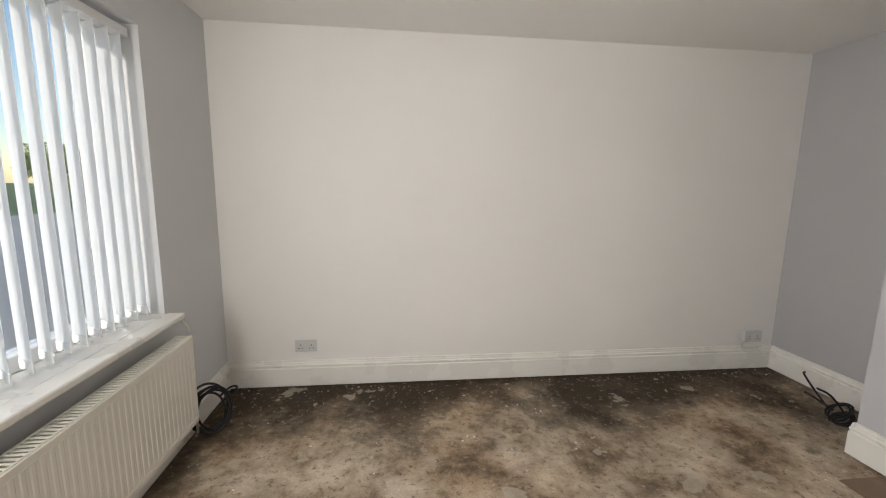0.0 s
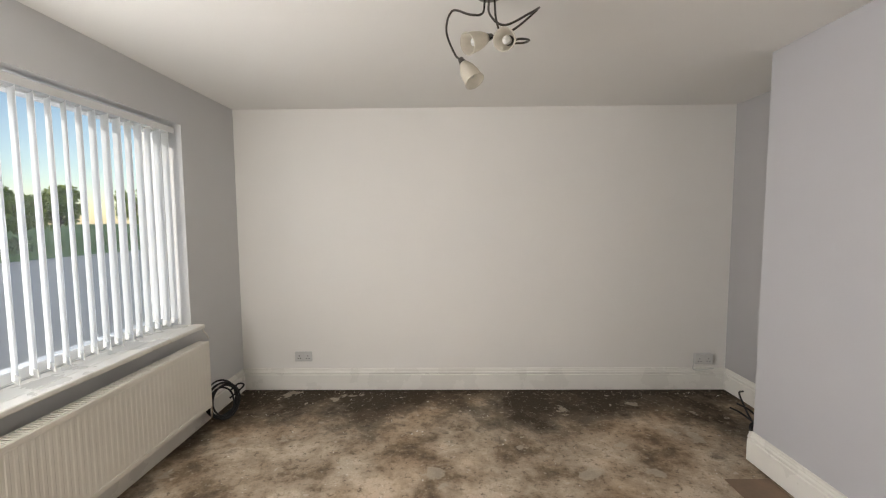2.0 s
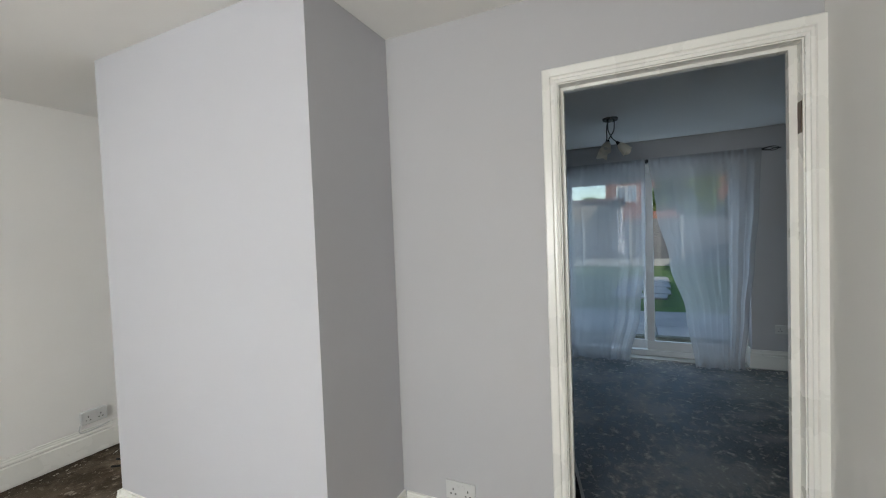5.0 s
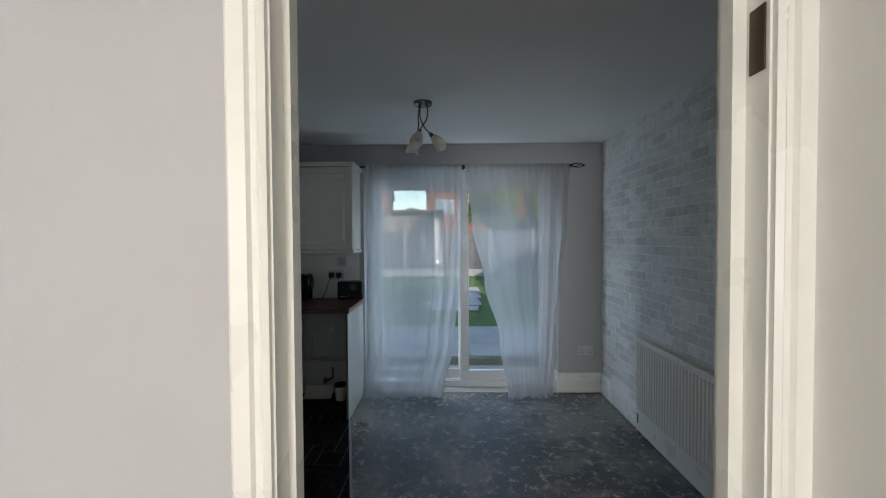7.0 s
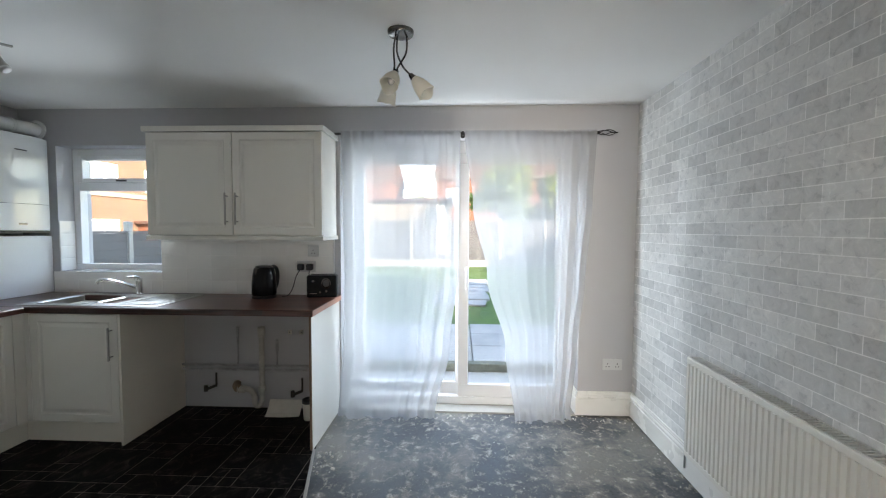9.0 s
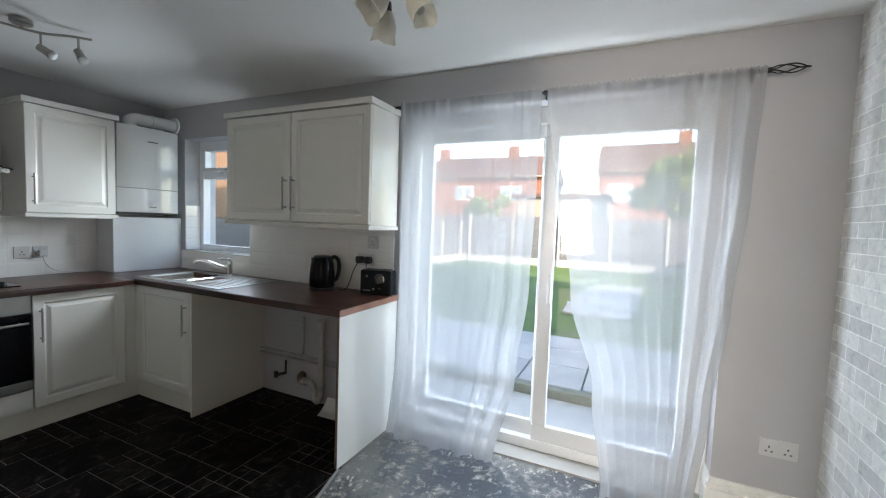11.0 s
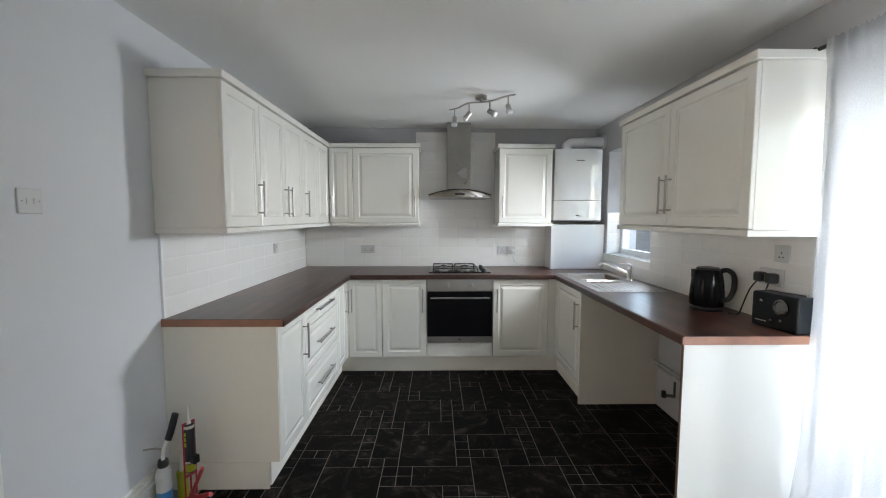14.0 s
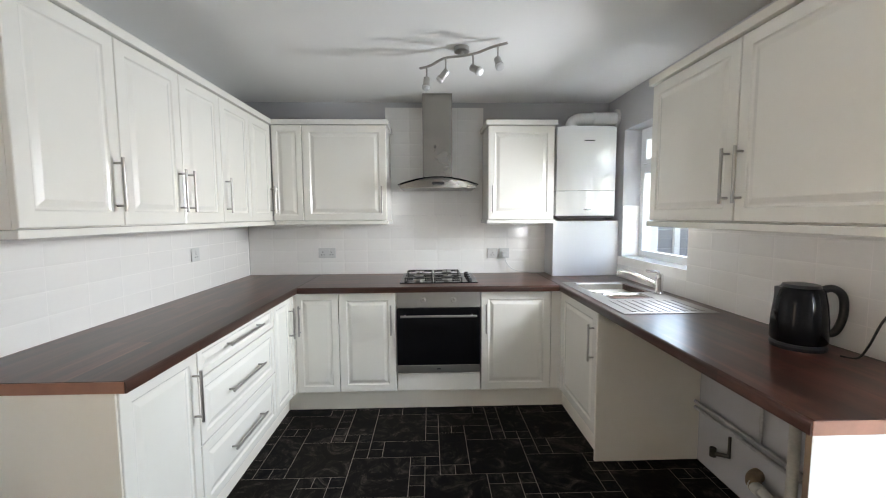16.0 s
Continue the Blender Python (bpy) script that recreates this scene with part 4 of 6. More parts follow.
for x0, x1, y0, y1 in ((KX0 + 0.002, 4.592, -2.382, -0.434), (4.593, 5.458, -0.470, KY1 - 0.004), (6.200, 6.752, -0.470, KY1 - 0.004), (6.952, KX1 - 0.002, -2.655, -1.372)):
    rail("cornice", "cream moulded cornice on top of the wall units", x0, x1, y0, y1, 2.0985, 2.136, 0)
    rail("light_rail", "cream light rail under the wall units", x0 + 0.008, x1 - (0.008 if x1 < 7 else 0), y0 + 0.008, y1 - (0.008 if x1 > 7 else 0), 1.349, 1.3775, 0)


# oven
oven = thing("oven", "stainless built-in electric oven with a black glass door", "oven", pose(5.5265, -0.752, 0.285))
part("body", box(0.01, 0.587, 0.022, 0.47, 0.005, 0.585), black_plastic, oven)
part("control_panel", box(0.0, 0.597, -0.004, 0.021, 0.478, 0.590, 0.003), steel, oven)
part("door_glass", box(0.002, 0.595, -0.010, 0.020, 0.062, 0.474, 0.003), black_gloss, oven)
part("door_trim", box(0.002, 0.595, -0.010, 0.020, 0.006, 0.060, 0.003), steel, oven)
bm = bmesh.new()
rod(bm, (0.03, -0.048, 0.425), (0.567, -0.048, 0.425), 0.008)
for x in (0.06, 0.537):
    rod(bm, (x, -0.010, 0.425), (x, -0.048, 0.425), 0.006)
part("handle", bm, steel, oven, "", True)
for x in (0.19, 0.405):
    k = part("knob", lathe(bmesh.new(), [(0.021, 0.0), (0.021, 0.004), (0.016, 0.007), (0.0155, 0.022), (0.013, 0.025)], 24, pose(x, -0.004, 0.533, 90)), steel, oven, "", True)
    part("pointer", box(x - 0.0012, x + 0.0012, -0.0300, -0.0285, 0.535, 0.547), black_plastic, k)
part("badge", box(0.285, 0.312, -0.0107, -0.0098, 0.030, 0.037), iron, oven)

# hob with four burners
hob = thing("hob", "stainless four-burner gas hob with black pan supports", "hob", pose(5.832, -0.39, WT1 + 0.0005))
part("plate", box(-0.29, 0.29, -0.245, 0.245, 0.0, 0.008, 0.004), black_gloss, hob)
for bx, by, br in ((-0.15, -0.12, 0.045), (-0.15, 0.12, 0.035), (0.07, -0.12, 0.035), (0.07, 0.12, 0.05)):
    bn = part("burner", lathe(bmesh.new(), [(br, 0.008), (br, 0.016), (br * 0.8, 0.02), (br * 0.8, 0.024)], 24, pose(bx, by, 0)), steel, hob, "", True)
    part("burner_cap", lathe(bmesh.new(), [(br * 0.78, 0.024), (br * 0.8, 0.030), (br * 0.6, 0.033)], 24, pose(bx, by, 0)), iron, bn, "", True)
for gx in (-0.15, 0.07):
    bm = bmesh.new()
    for a, b in (((-0.1, -0.22), (0.1, -0.22)), ((-0.1, 0.22), (0.1, 0.22)), ((-0.1, -0.22), (-0.1, 0.22)), ((0.1, -0.22), (0.1, 0.22)), ((-0.1, 0.0), (0.1, 0.0))):
        rod(bm, (gx + a[0], a[1], 0.036), (gx + b[0], b[1], 0.036), 0.004, seg=8)
    for by in (-0.12, 0.12):
        for a, b in (((-0.1, 0), (-0.035, 0)), ((0.1, 0), (0.035, 0)), ((0, -0.1), (0, -0.035)), ((0, 0.1), (0, 0.035))):
            rod(bm, (gx + a[0], by + a[1], 0.040), (gx + b[0], by + b[1], 0.042), 0.004, seg=8)
    for x in (-0.1, 0.1):
        for y in (-0.22, 0.22):
            rod(bm, (gx + x, y, 0.007), (gx + x, y, 0.038), 0.005, seg=8)
    part("pan_support", bm, iron, hob)
for ky in (-0.16, -0.06, 0.05, 0.15):
    part("knob", lathe(bmesh.new(), [(0.018, 0.008), (0.016, 0.026), (0.013, 0.030)], 18, pose(0.235, ky, 0)), black_plastic, hob, "", True)

# cooker hood: flue and arched glass canopy
hood = thing("cooker_hood", "stainless chimney cooker hood with an arched glass canopy", "cooker hood", pose(5.832, KY1 - 0.013, 1.62))
part("flue", box(-0.116, 0.116, -0.262, 0.0, 0.09, HK - 1.62 - 0.003, 0.003), hood_steel, hood)
bm = bmesh.new()
n = 24
lo, hi = [], []
for i in range(n + 1):
    u = i / n * 2 - 1
    x, z = u * 0.30, 0.072 - 0.052 * u * u
    reach = -0.44 - 0.05 * (1 - u * u)
    lo.append((bm.verts.new((x, 0.0, z)), bm.verts.new((x, reach, z))))
    hi.append((bm.verts.new((x, 0.0, z + 0.007)), bm.verts.new((x, reach, z + 0.007))))
for i in range(n):
    for a, b in ((lo, hi),):
        bm.faces.new((lo[i][0], lo[i][1], lo[i + 1][1], lo[i + 1][0])), bm.faces.new((hi[i][0], hi[i + 1][0], hi[i + 1][1], hi[i][1]))
        bm.faces.new((lo[i][1], hi[i][1], hi[i + 1][1], lo[i + 1][1])), bm.faces.new((lo[i][0], lo[i + 1][0], hi[i + 1][0], hi[i][0]))
for i in (0, n):
    bm.faces.new((lo[i][0], lo[i][1], hi[i][1], hi[i][0]))
part("glass_canopy", bm, black_gloss, hood, "dark curved glass canopy", True)
bm = bmesh.new()
pts = [(0.285 * (i / 16 * 2 - 1), -0.44 - 0.035 * (1 - (i / 16 * 2 - 1) ** 2)) for i in range(17)]
low = [bm.verts.new((x, y, 0.0)) for x, y in pts] + [bm.verts.new((0.285, 0.0, 0.0)), bm.verts.new((-0.285, 0.0, 0.0))]
top = [bm.verts.new((x, y, 0.066 - 0.052 * (x / 0.30) ** 2)) for x, y in pts] + [bm.verts.new((0.285, 0.0, 0.02)), bm.verts.new((-0.285, 0.0, 0.02))]
for i in range(len(low)):
    bm.faces.new((low[i], low[(i + 1) % len(low)], top[(i + 1) % len(low)], top[i]))
bm.faces.new(low[::-1])
part("motor_case", bm, hood_steel, hood)
part("control_strip", box(-0.045, 0.045, -0.4795, -0.470, 0.022, 0.040, 0.002), black_plastic, hood)

# boiler and its flue elbow
boiler = thing("boiler", "white wall-hung gas boiler with a bowed front", "boiler", pose(7.005, KY1 - 0.013, 1.398))
bm = bmesh.new()
prof = [(-0.235, 0.0)] + [(0.235 * (i / 14 * 2 - 1), -0.285 - 0.045 * (1 - (i / 14 * 2 - 1) ** 4)) for i in range(15)] + [(0.235, 0.0)]
prism(bm, prof, 0.205, 0.70)
part("upper_case", bm, boiler_white, boiler, "", True)
bm = bmesh.new()
prism(bm, prof, 0.010, 0.202)
part("lower_flap", bm, boiler_white, boiler, "", True)
part("base_tray", box(-0.225, 0.225, -0.29, 0.0, -0.006, 0.008), black_plastic, boiler)
part("badge", box(-0.035, 0.045, -0.3325, -0.3290, 0.585, 0.592), iron, boiler, "small dark maker's mark")
part("flap_latch", box(-0.03, 0.03, -0.3325, -0.3285, 0.052, 0.062, 0.001), dark_chrome, boiler)
flue = thing("boiler_flue", "white boiler flue elbow running into the wall", "flue pipe", pose(6.93, -0.25, 2.098))
bm = bmesh.new()
rod(bm, (0.0, 0.0, 0.0), (0.0, 0.0, 0.03), 0.062, 0.058, 24)
tube(bm, [(0.0, 0.0, 0.02), (0.005, 0.0, 0.06), (0.05, 0.0, 0.085), (0.12, 0.0, 0.088), (0.25, 0.0, 0.094), (0.372, 0.0, 0.098)], 0.052, 20)
part("elbow", bm, boiler_white, flue, "", True)
part("wall_collar", lathe(bmesh.new(), [(0.075, 0.0), (0.075, 0.012), (0.055, 0.016)], 24, pose(0.372, 0, 0.098, 0, -90)), boiler_white, flue, "", True)
part("clamp_ring", lathe(bmesh.new(), [(0.056, 0.0), (0.058, 0.004), (0.058, 0.018), (0.056, 0.022)], 24, pose(0.16, 0, 0.091, 0, 90)), boiler_white, flue, "", True)

# sink let into the right run
sink = thing("sink", "stainless one-and-a-half bowl sink with ribbed drainer", "sink", pose(6.735, -0.655, WT1))


def bowl(y0, y1, x0, x1, depth):
    """An open steel bowl hanging below the rim."""
    bm = bmesh.new()
    def loop(i, z, r):
        pts = []
        for cx, cy, a0 in ((x1 - i - r, y1 - i - r, 0), (x0 + i + r, y1 - i - r, 90), (x0 + i + r, y0 + i + r, 180), (x1 - i - r, y0 + i + r, 270)):
            pts += [(cx + r * math.cos(radians(a0 + k * 18)), cy + r * math.sin(radians(a0 + k * 18))) for k in range(6)]
        return [bm.verts.new((x, y, z)) for x, y in pts]
    loops = [loop(0.0, 0.004, 0.05), loop(0.008, -0.004, 0.046), loop(0.015, -depth + 0.02, 0.04), loop(0.04, -depth, 0.03)]
    for a, b in zip(loops, loops[1:]):
        for k in range(len(a)):
            bm.faces.new((a[k], a[(k + 1) % len(a)], b[(k + 1) % len(a)], b[k]))
    bm.faces.new(loops[-1])
    return bm


B1, B2 = (-0.42, -0.05, 0.07, 0.45), (-0.60, -0.445, 0.10, 0.36)
bm = bmesh.new()
for x0, x1, y0, y1 in ((0.0, 0.07, -0.605, 0.0), (0.45, 0.49, -0.605, 0.0), (0.07, 0.45, -0.05, 0.0), (0.07, 0.45, -0.445, -0.42), (0.07, 0.10, -0.605, -0.445), (0.36, 0.45, -0.605, -0.445), (0.0, 0.49, -0.625, -0.605), (0.0, 0.49, -0.965, -0.625)):
    boxes(bm, x0, x1, y0, y1, 0.0005, 0.004)
part("rim", bm, steel, sink)
part("main_bowl", bowl(*B1[:2], *B1[2:], 0.16), steel, sink, "", True)
part("half_bowl", bowl(*B2[:2], *B2[2:], 0.11), steel, sink, "", True)
for i in range(9):
    part("drainer_rib", box(0.06 + i * 0.045, 0.082 + i * 0.045, -0.93, -0.66, 0.004, 0.0075, 0.002, 1), steel, sink)
for (y, x) in ((-0.235, 0.26), (-0.522, 0.23)):
    part("plug_waste", lathe(bmesh.new(), [(0.04, 0.0), (0.04, 0.003), (0.02, 0.002)], 24, pose(x, y, -0.1595 if y > -0.3 else -0.1095)), chrome, sink, "", True)
tap = thing("mixer_tap", "chrome single-lever mixer tap with a swan spout", "tap", pose(7.195, -1.13, WT1 + 0.004))
part("tap_body", lathe(bmesh.new(), [(0.030, 0.0), (0.030, 0.006), (0.023, 0.012), (0.022, 0.085), (0.024, 0.095), (0.024, 0.115), (0.018, 0.128)], 24), chrome, tap, "", True)
bm = bmesh.new()
tube(bm, [(-0.01, 0.01, 0.055), (-0.06, 0.05, 0.085), (-0.125, 0.105, 0.120), (-0.165, 0.14, 0.130), (-0.185, 0.157, 0.122), (-0.19, 0.161, 0.105)], 0.011, 14)
part("spout", bm, chrome, tap, "", True)
bm = bmesh.new()
tube(bm, [(0.0, 0.0, 0.125), (-0.02, 0.012, 0.138), (-0.065, 0.045, 0.140)], 0.009, 10)
part("lever", bm, chrome, tap, "", True)

# kettle and radio with their plugs
kettle = thing("kettle", "black plastic jug kettle on the worktop", "kettle", pose(7.150, -2.13, WT1, 0, 0, -22) @ Matrix.Diagonal((1.05, 1.08, 1.06, 1)))
part("base", lathe(bmesh.new(), [(0.080, 0.0), (0.082, 0.012), (0.076, 0.02)], 28), black_plastic, kettle, "", True)
part("jug", lathe(bmesh.new(), [(0.076, 0.021), (0.082, 0.03), (0.081, 0.10), (0.075, 0.16), (0.066, 0.205), (0.058, 0.214)], 32), black_gloss, kettle, "", True)
part("lid", lathe(bmesh.new(), [(0.057, 0.2145), (0.052, 0.224), (0.02, 0.229), (0.0, 0.2295)], 28), black_plastic, kettle, "", True)
bm = bmesh.new()
tube(bm, [(0.055, 0.0, 0.205), (0.09, 0.0, 0.212), (0.118, 0.0, 0.185), (0.122, 0.0, 0.12), (0.105, 0.0, 0.065), (0.078, 0.0, 0.05)], 0.013, 12)
part("handle", bm, black_plastic, kettle, "", True)
bm = bmesh.new()
prism(bm, [(-0.05, -0.025), (-0.078, 0.0), (-0.05, 0.025)], 0.17, 0.213)
part("spout", bm, black_plastic, kettle)
part("logo_bar", box(-0.02, 0.02, 0.0805, 0.0822, 0.05, 0.06), steel, kettle)
radio = thing("radio", "small black portable radio with a round dial", "radio", pose(7.222, -2.548, WT1, 0, 0, -80) @ Matrix.Diagonal((1.1, 1.15, 1.25, 1)))
part("case", box(-0.10, 0.10, -0.04, 0.04, 0.0, 0.132, 0.008), black_shade, radio)
part("dial", lathe(bmesh.new(), [(0.032, 0.0), (0.032, 0.006), (0.025, 0.008), (0.022, 0.004), (0.0, 0.004)], 28, pose(0.03, -0.040, 0.085, 90)), dark_chrome, radio, "silver ringed dial", True)
for x, z in ((-0.055, 0.098), (0.03, 0.035), (-0.01, 0.03)):
    part("button", lathe(bmesh.new(), [(0.008, 0.0), (0.008, 0.003), (0.006, 0.004)], 16, pose(x, -0.040, z, 90)), dark_chrome, radio, "", True)
part("label_bar", box(-0.08, -0.03, -0.0407, -0.0398, 0.022, 0.026), steel, radio)
bm = bmesh.new()
rod(bm, (-0.08, 0.02, 0.135), (0.08, 0.02, 0.137), 0.003, seg=8)
rod(bm, (0.08, 0.02, 0.128), (0.08, 0.02, 0.142), 0.006, seg=10)
part("aerial", bm, chrome, radio, "", True)
socket(pose(KX1 - 0.012, -2.40, 1.095, 0, 0, -90), "white double socket above the worktop with two black plugs")
socket(pose(KX1 - 0.012, -2.455, 1.215, 0, 0, -90), "white fused switch on the tiled wall", 1)
socket(pose(4.888, KY1 - 0.011, 1.058), "white double socket on the tiled wall")
socket(pose(6.308, KY1 - 0.011, 1.045), "white single socket on the tiled wall", 1)
plug_sw = socket(pose(6.410, KY1 - 0.011, 1.045), "white single socket with a plug and white flex", 1)
socket(pose(KX0 + 0.011, -0.90, 1.125, 0, 0, 90), "white single socket on the tiled side wall", 1)
switch = thing("light_switch", "white two-gang light switch on the grey wall", "light switch", pose(KX0, -2.966, 1.441, 0, 0, 90))
part("plate", box(-0.043, 0.043, -0.008, 0.0, 0.0, 0.086, 0.003), socket_white, switch)
for x in (-0.012, 0.012):
    part("rocker", box(x - 0.005, x + 0.005, -0.012, -0.008, 0.033, 0.053, 0.001), socket_white, switch)
for x in (-0.030, 0.030):
    part("screw", lathe(bmesh.new(), [(0.003, 0.0), (0.002, 0.001)], 10, pose(x, -0.008, 0.043, 90)), steel, switch)
for y, target in ((-2.365, (7.19, -2.25)), (-2.435, (7.25, -2.47))):
    pl = thing("plug", "black mains plug in the wall socket with its cable", "plug", pose(KX1 - 0.022, y, 1.105, 0, 0, -90))
    part("plug_body", box(-0.024, 0.024, -0.045, 0.0, 0.005, 0.055, 0.01), black_plastic, pl)
    bm = bmesh.new()
    dx, dy = -(target[1] - y), (target[0] - KX1 + 0.022)
    tube(bm, [(0.0, -0.035, 0.012), (dx * 0.2, -0.055, -0.04), (dx * 0.4, -0.07, -0.13), (dx * 0.75, -0.06, -0.184), (dx, dy, -0.186)], 0.0035, 8)
    part("cable", bm, black_plastic, pl, "", True)
wp = thing("plug", "white mains plug with flex trailing to the worktop", "plug", pose(6.410, KY1 - 0.022, 1.052))
part("plug_body", box(-0.022, 0.022, -0.04, 0.0, 0.005, 0.05, 0.008), socket_white, wp)
bm = bmesh.new()
tube(bm, [(0.0, -0.03, 0.01), (0.01, -0.035, -0.04), (0.05, -0.03, -0.09), (0.12, -0.02, -0.12), (0.24, -0.015, -0.133), (0.33, -0.015, -0.133)], 0.0035, 8)
part("flex", bm, socket_white, wp, "", True)

# pipes in the appliance gap
pipes = thing("gap_pipework", "old painted pipes and taps in the washing machine gap", "pipework", pose(KX1 - 0.03, -2.0, 0.0))
for z, r in ((0.352, 0.0095), (0.318, 0.0095)):
    bm = bmesh.new()
    rod(bm, (0, 0.612, z), (0, -0.63, z), r)
    part("pipe_run", bm, copper, pipes, "", True)
for y, z0, z1 in ((0.155, 0.34, 0.66), (-0.16, 0.34, 0.56)):
    bm = bmesh.new()
    rod(bm, (0.005, y, z0), (0.005, y, z1), 0.0075)
    rod(bm, (0.005, y, z1 - 0.09), (0.005, y, z1), 0.012)
    part("riser", bm, copper, pipes, "", True)
for y, z in ((0.36, 0.17), (-0.33, 0.14)):
    bm = bmesh.new()
    rod(bm, (0.0, y - 0.03, z + 0.12), (0.0, y - 0.03, z + 0.02), 0.0075)
    rod(bm, (0.0, y - 0.035, z + 0.02), (-0.04, y + 0.03, z), 0.011)
    rod(bm, (-0.04, y + 0.03, z - 0.015), (-0.04, y + 0.03, z + 0.03), 0.016)
    part("valve", bm, ptfe, pipes, "worn brass tap", True)
waste = thing("waste_standpipe", "white plastic waste standpipe with a trap", "waste pipe", pose(KX1 - 0.07, -2.06, 0.0))
bm = bmesh.new()
rod(bm, (0, 0, 0.13), (0, 0, 0.66), 0.020, seg=18)
tube(bm, [(0, 0, 0.16), (0, 0.002, 0.09), (0, 0.03, 0.05), (0, 0.06, 0.07), (0, 0.065, 0.13), (0, 0.10, 0.175), (0, 0.18, 0.18)], 0.021, 14)
part("pipe", bm, waste_plastic, waste, "", True)
for p0, p1 in (((0, 0, 0.60), (0, 0, 0.67)), ((0, 0, 0.17), (0, 0, 0.21)), ((0, 0.14, 0.178), (0, 0.19, 0.18))):
    bm = bmesh.new()
    rod(bm, p0, p1, 0.028, seg=12)
    part("nut", bm, waste_plastic, waste, "", True)
bm = bmesh.new()
tube(bm, [(0, 0.17, 0.18), (0.01, 0.20, 0.182), (0.035, 0.225, 0.19), (0.066, 0.235, 0.195)], 0.030, 14)
part("wall_coupling", bm, plain("rusty_coupling", (0.20, 0.13, 0.075), 0.7, vary=0.35, scale=25, grain=90, bump=0.2), waste, "rust-stained wall coupling", True)
for y in (-2.26, -2.35):
    clip = thing("pipe_clip", "white plastic pipe clip on the wall", "pipe clip", pose(KX1, y, 0.60))
    bm = bmesh.new()
    boxes(bm, -0.012, 0.0, -0.012, 0.012, 0.0, 0.035, 0.002), boxes(bm, -0.026, -0.012, -0.012, -0.007, 0.004, 0.031, 0.001), boxes(bm, -0.026, -0.012, 0.007, 0.012, 0.004, 0.031, 0.001)
    part("clip_body", bm, nozzle_white, clip)
    part("screw", box(-0.0135, -0.012, -0.004, 0.004, 0.013, 0.021), iron, clip)
card = thing("offcut", "bent white packaging card leaning on the wall", "scrap", pose(7.20, -2.24, 0.0055, 0, 0, 6))
bm = bmesh.new()
front_rows = []
for u, z in ((-0.06, 0.0), (-0.02, 0.012), (0.03, 0.045), (0.06, 0.085)):
    front_rows.append([bm.verts.new((u, v, z + 0.006 * math.sin(9 * v) + d)) for d in (0.0, 0.003) for v in (-0.13, -0.05, 0.03, 0.12)])
for a, b in zip(front_rows, front_rows[1:]):
    for k in range(3):
        bm.faces.new((a[k], a[k + 1], b[k + 1], b[k])), bm.faces.new((a[k + 4], b[k + 4], b[k + 5], a[k + 5]))
for row in (front_rows[0], front_rows[-1]):
    for k in range(3):
        bm.faces.new((row[k], row[k + 1], row[k + 5], row[k + 4]))
part("sheet", bm, dust_paper, card)
tub = thing("filler_tub", "small white plastic tub with a black rim beside the end panel", "tub", pose(7.13, -2.47, 0.0055))
part("pot", lathe(bmesh.new(), [(0.0, 0.0), (0.038, 0.0), (0.042, 0.006), (0.050, 0.135), (0.047, 0.135), (0.040, 0.01), (0.0, 0.008)], 24), nozzle_white, tub, "", True)
part("rim", lathe(bmesh.new(), [(0.050, 0.128), (0.053, 0.130), (0.053, 0.150), (0.046, 0.152), (0.046, 0.136)], 24), black_plastic, tub, "black plastic rim", True)

# ---- window and patio doors ----
kw = tagged(part("window_2", box(7.44, 7.51, KW_Y0, KW_Y1, KW_Z0, KW_Z0 + 0.05), upvc), "white plastic kitchen window with a top light", "window", "", "structure")
for a in ((KW_Y0, KW_Y0 + 0.055, KW_Z0 + 0.05, KW_Z1), (KW_Y1 - 0.055, KW_Y1, KW_Z0 + 0.05, KW_Z1), (KW_Y0 + 0.055, KW_Y1 - 0.055, KW_Z1 - 0.055, KW_Z1), (KW_Y0 + 0.055, KW_Y1 - 0.055, 1.735, 1.80)):
    part("window_frame", box(7.44, 7.51, *a, 0.005), upvc, kw)
for a in ((KW_Y0 + 0.055, KW_Y0 + 0.095, 1.80, KW_Z1 - 0.055), (KW_Y1 - 0.095, KW_Y1 - 0.055, 1.80, KW_Z1 - 0.055), (KW_Y0 + 0.095, KW_Y1 - 0.095, 1.80, 1.835), (KW_Y0 + 0.095, KW_Y1 - 0.095, KW_Z1 - 0.09, KW_Z1 - 0.055)):
    part("top_light_sash", box(7.428, 7.49, *a, 0.004), upvc, kw)
part("window_handle", box(7.410, 7.428, -0.86, -0.78, 1.808, 1.822, 0.003), dark_chrome, kw)
for z0, z1 in ((KW_Z0 + 0.05, 1.735), (1.835, KW_Z1 - 0.09)):
    part("pane", box(7.470, 7.476, KW_Y0 + 0.055, KW_Y1 - 0.055, z0, z1), window_glass, kw).visible_shadow = False
part("window_sill", box(KX1 - 0.008, 7.44, KW_Y0, KW_Y1, KW_Z0 - 0.012, KW_Z0 + 0.002, 0.003), tile_white, kw)
for r in range(4):
    ob = new("tile", TILE)
    ob.parent = kw
    ob.matrix_basis = pose(7.372, KW_Y1 + 0.0, KW_Z0 + 0.004 + r * 0.1) @ Matrix.Diagonal((0.66, 1, 1, 1))

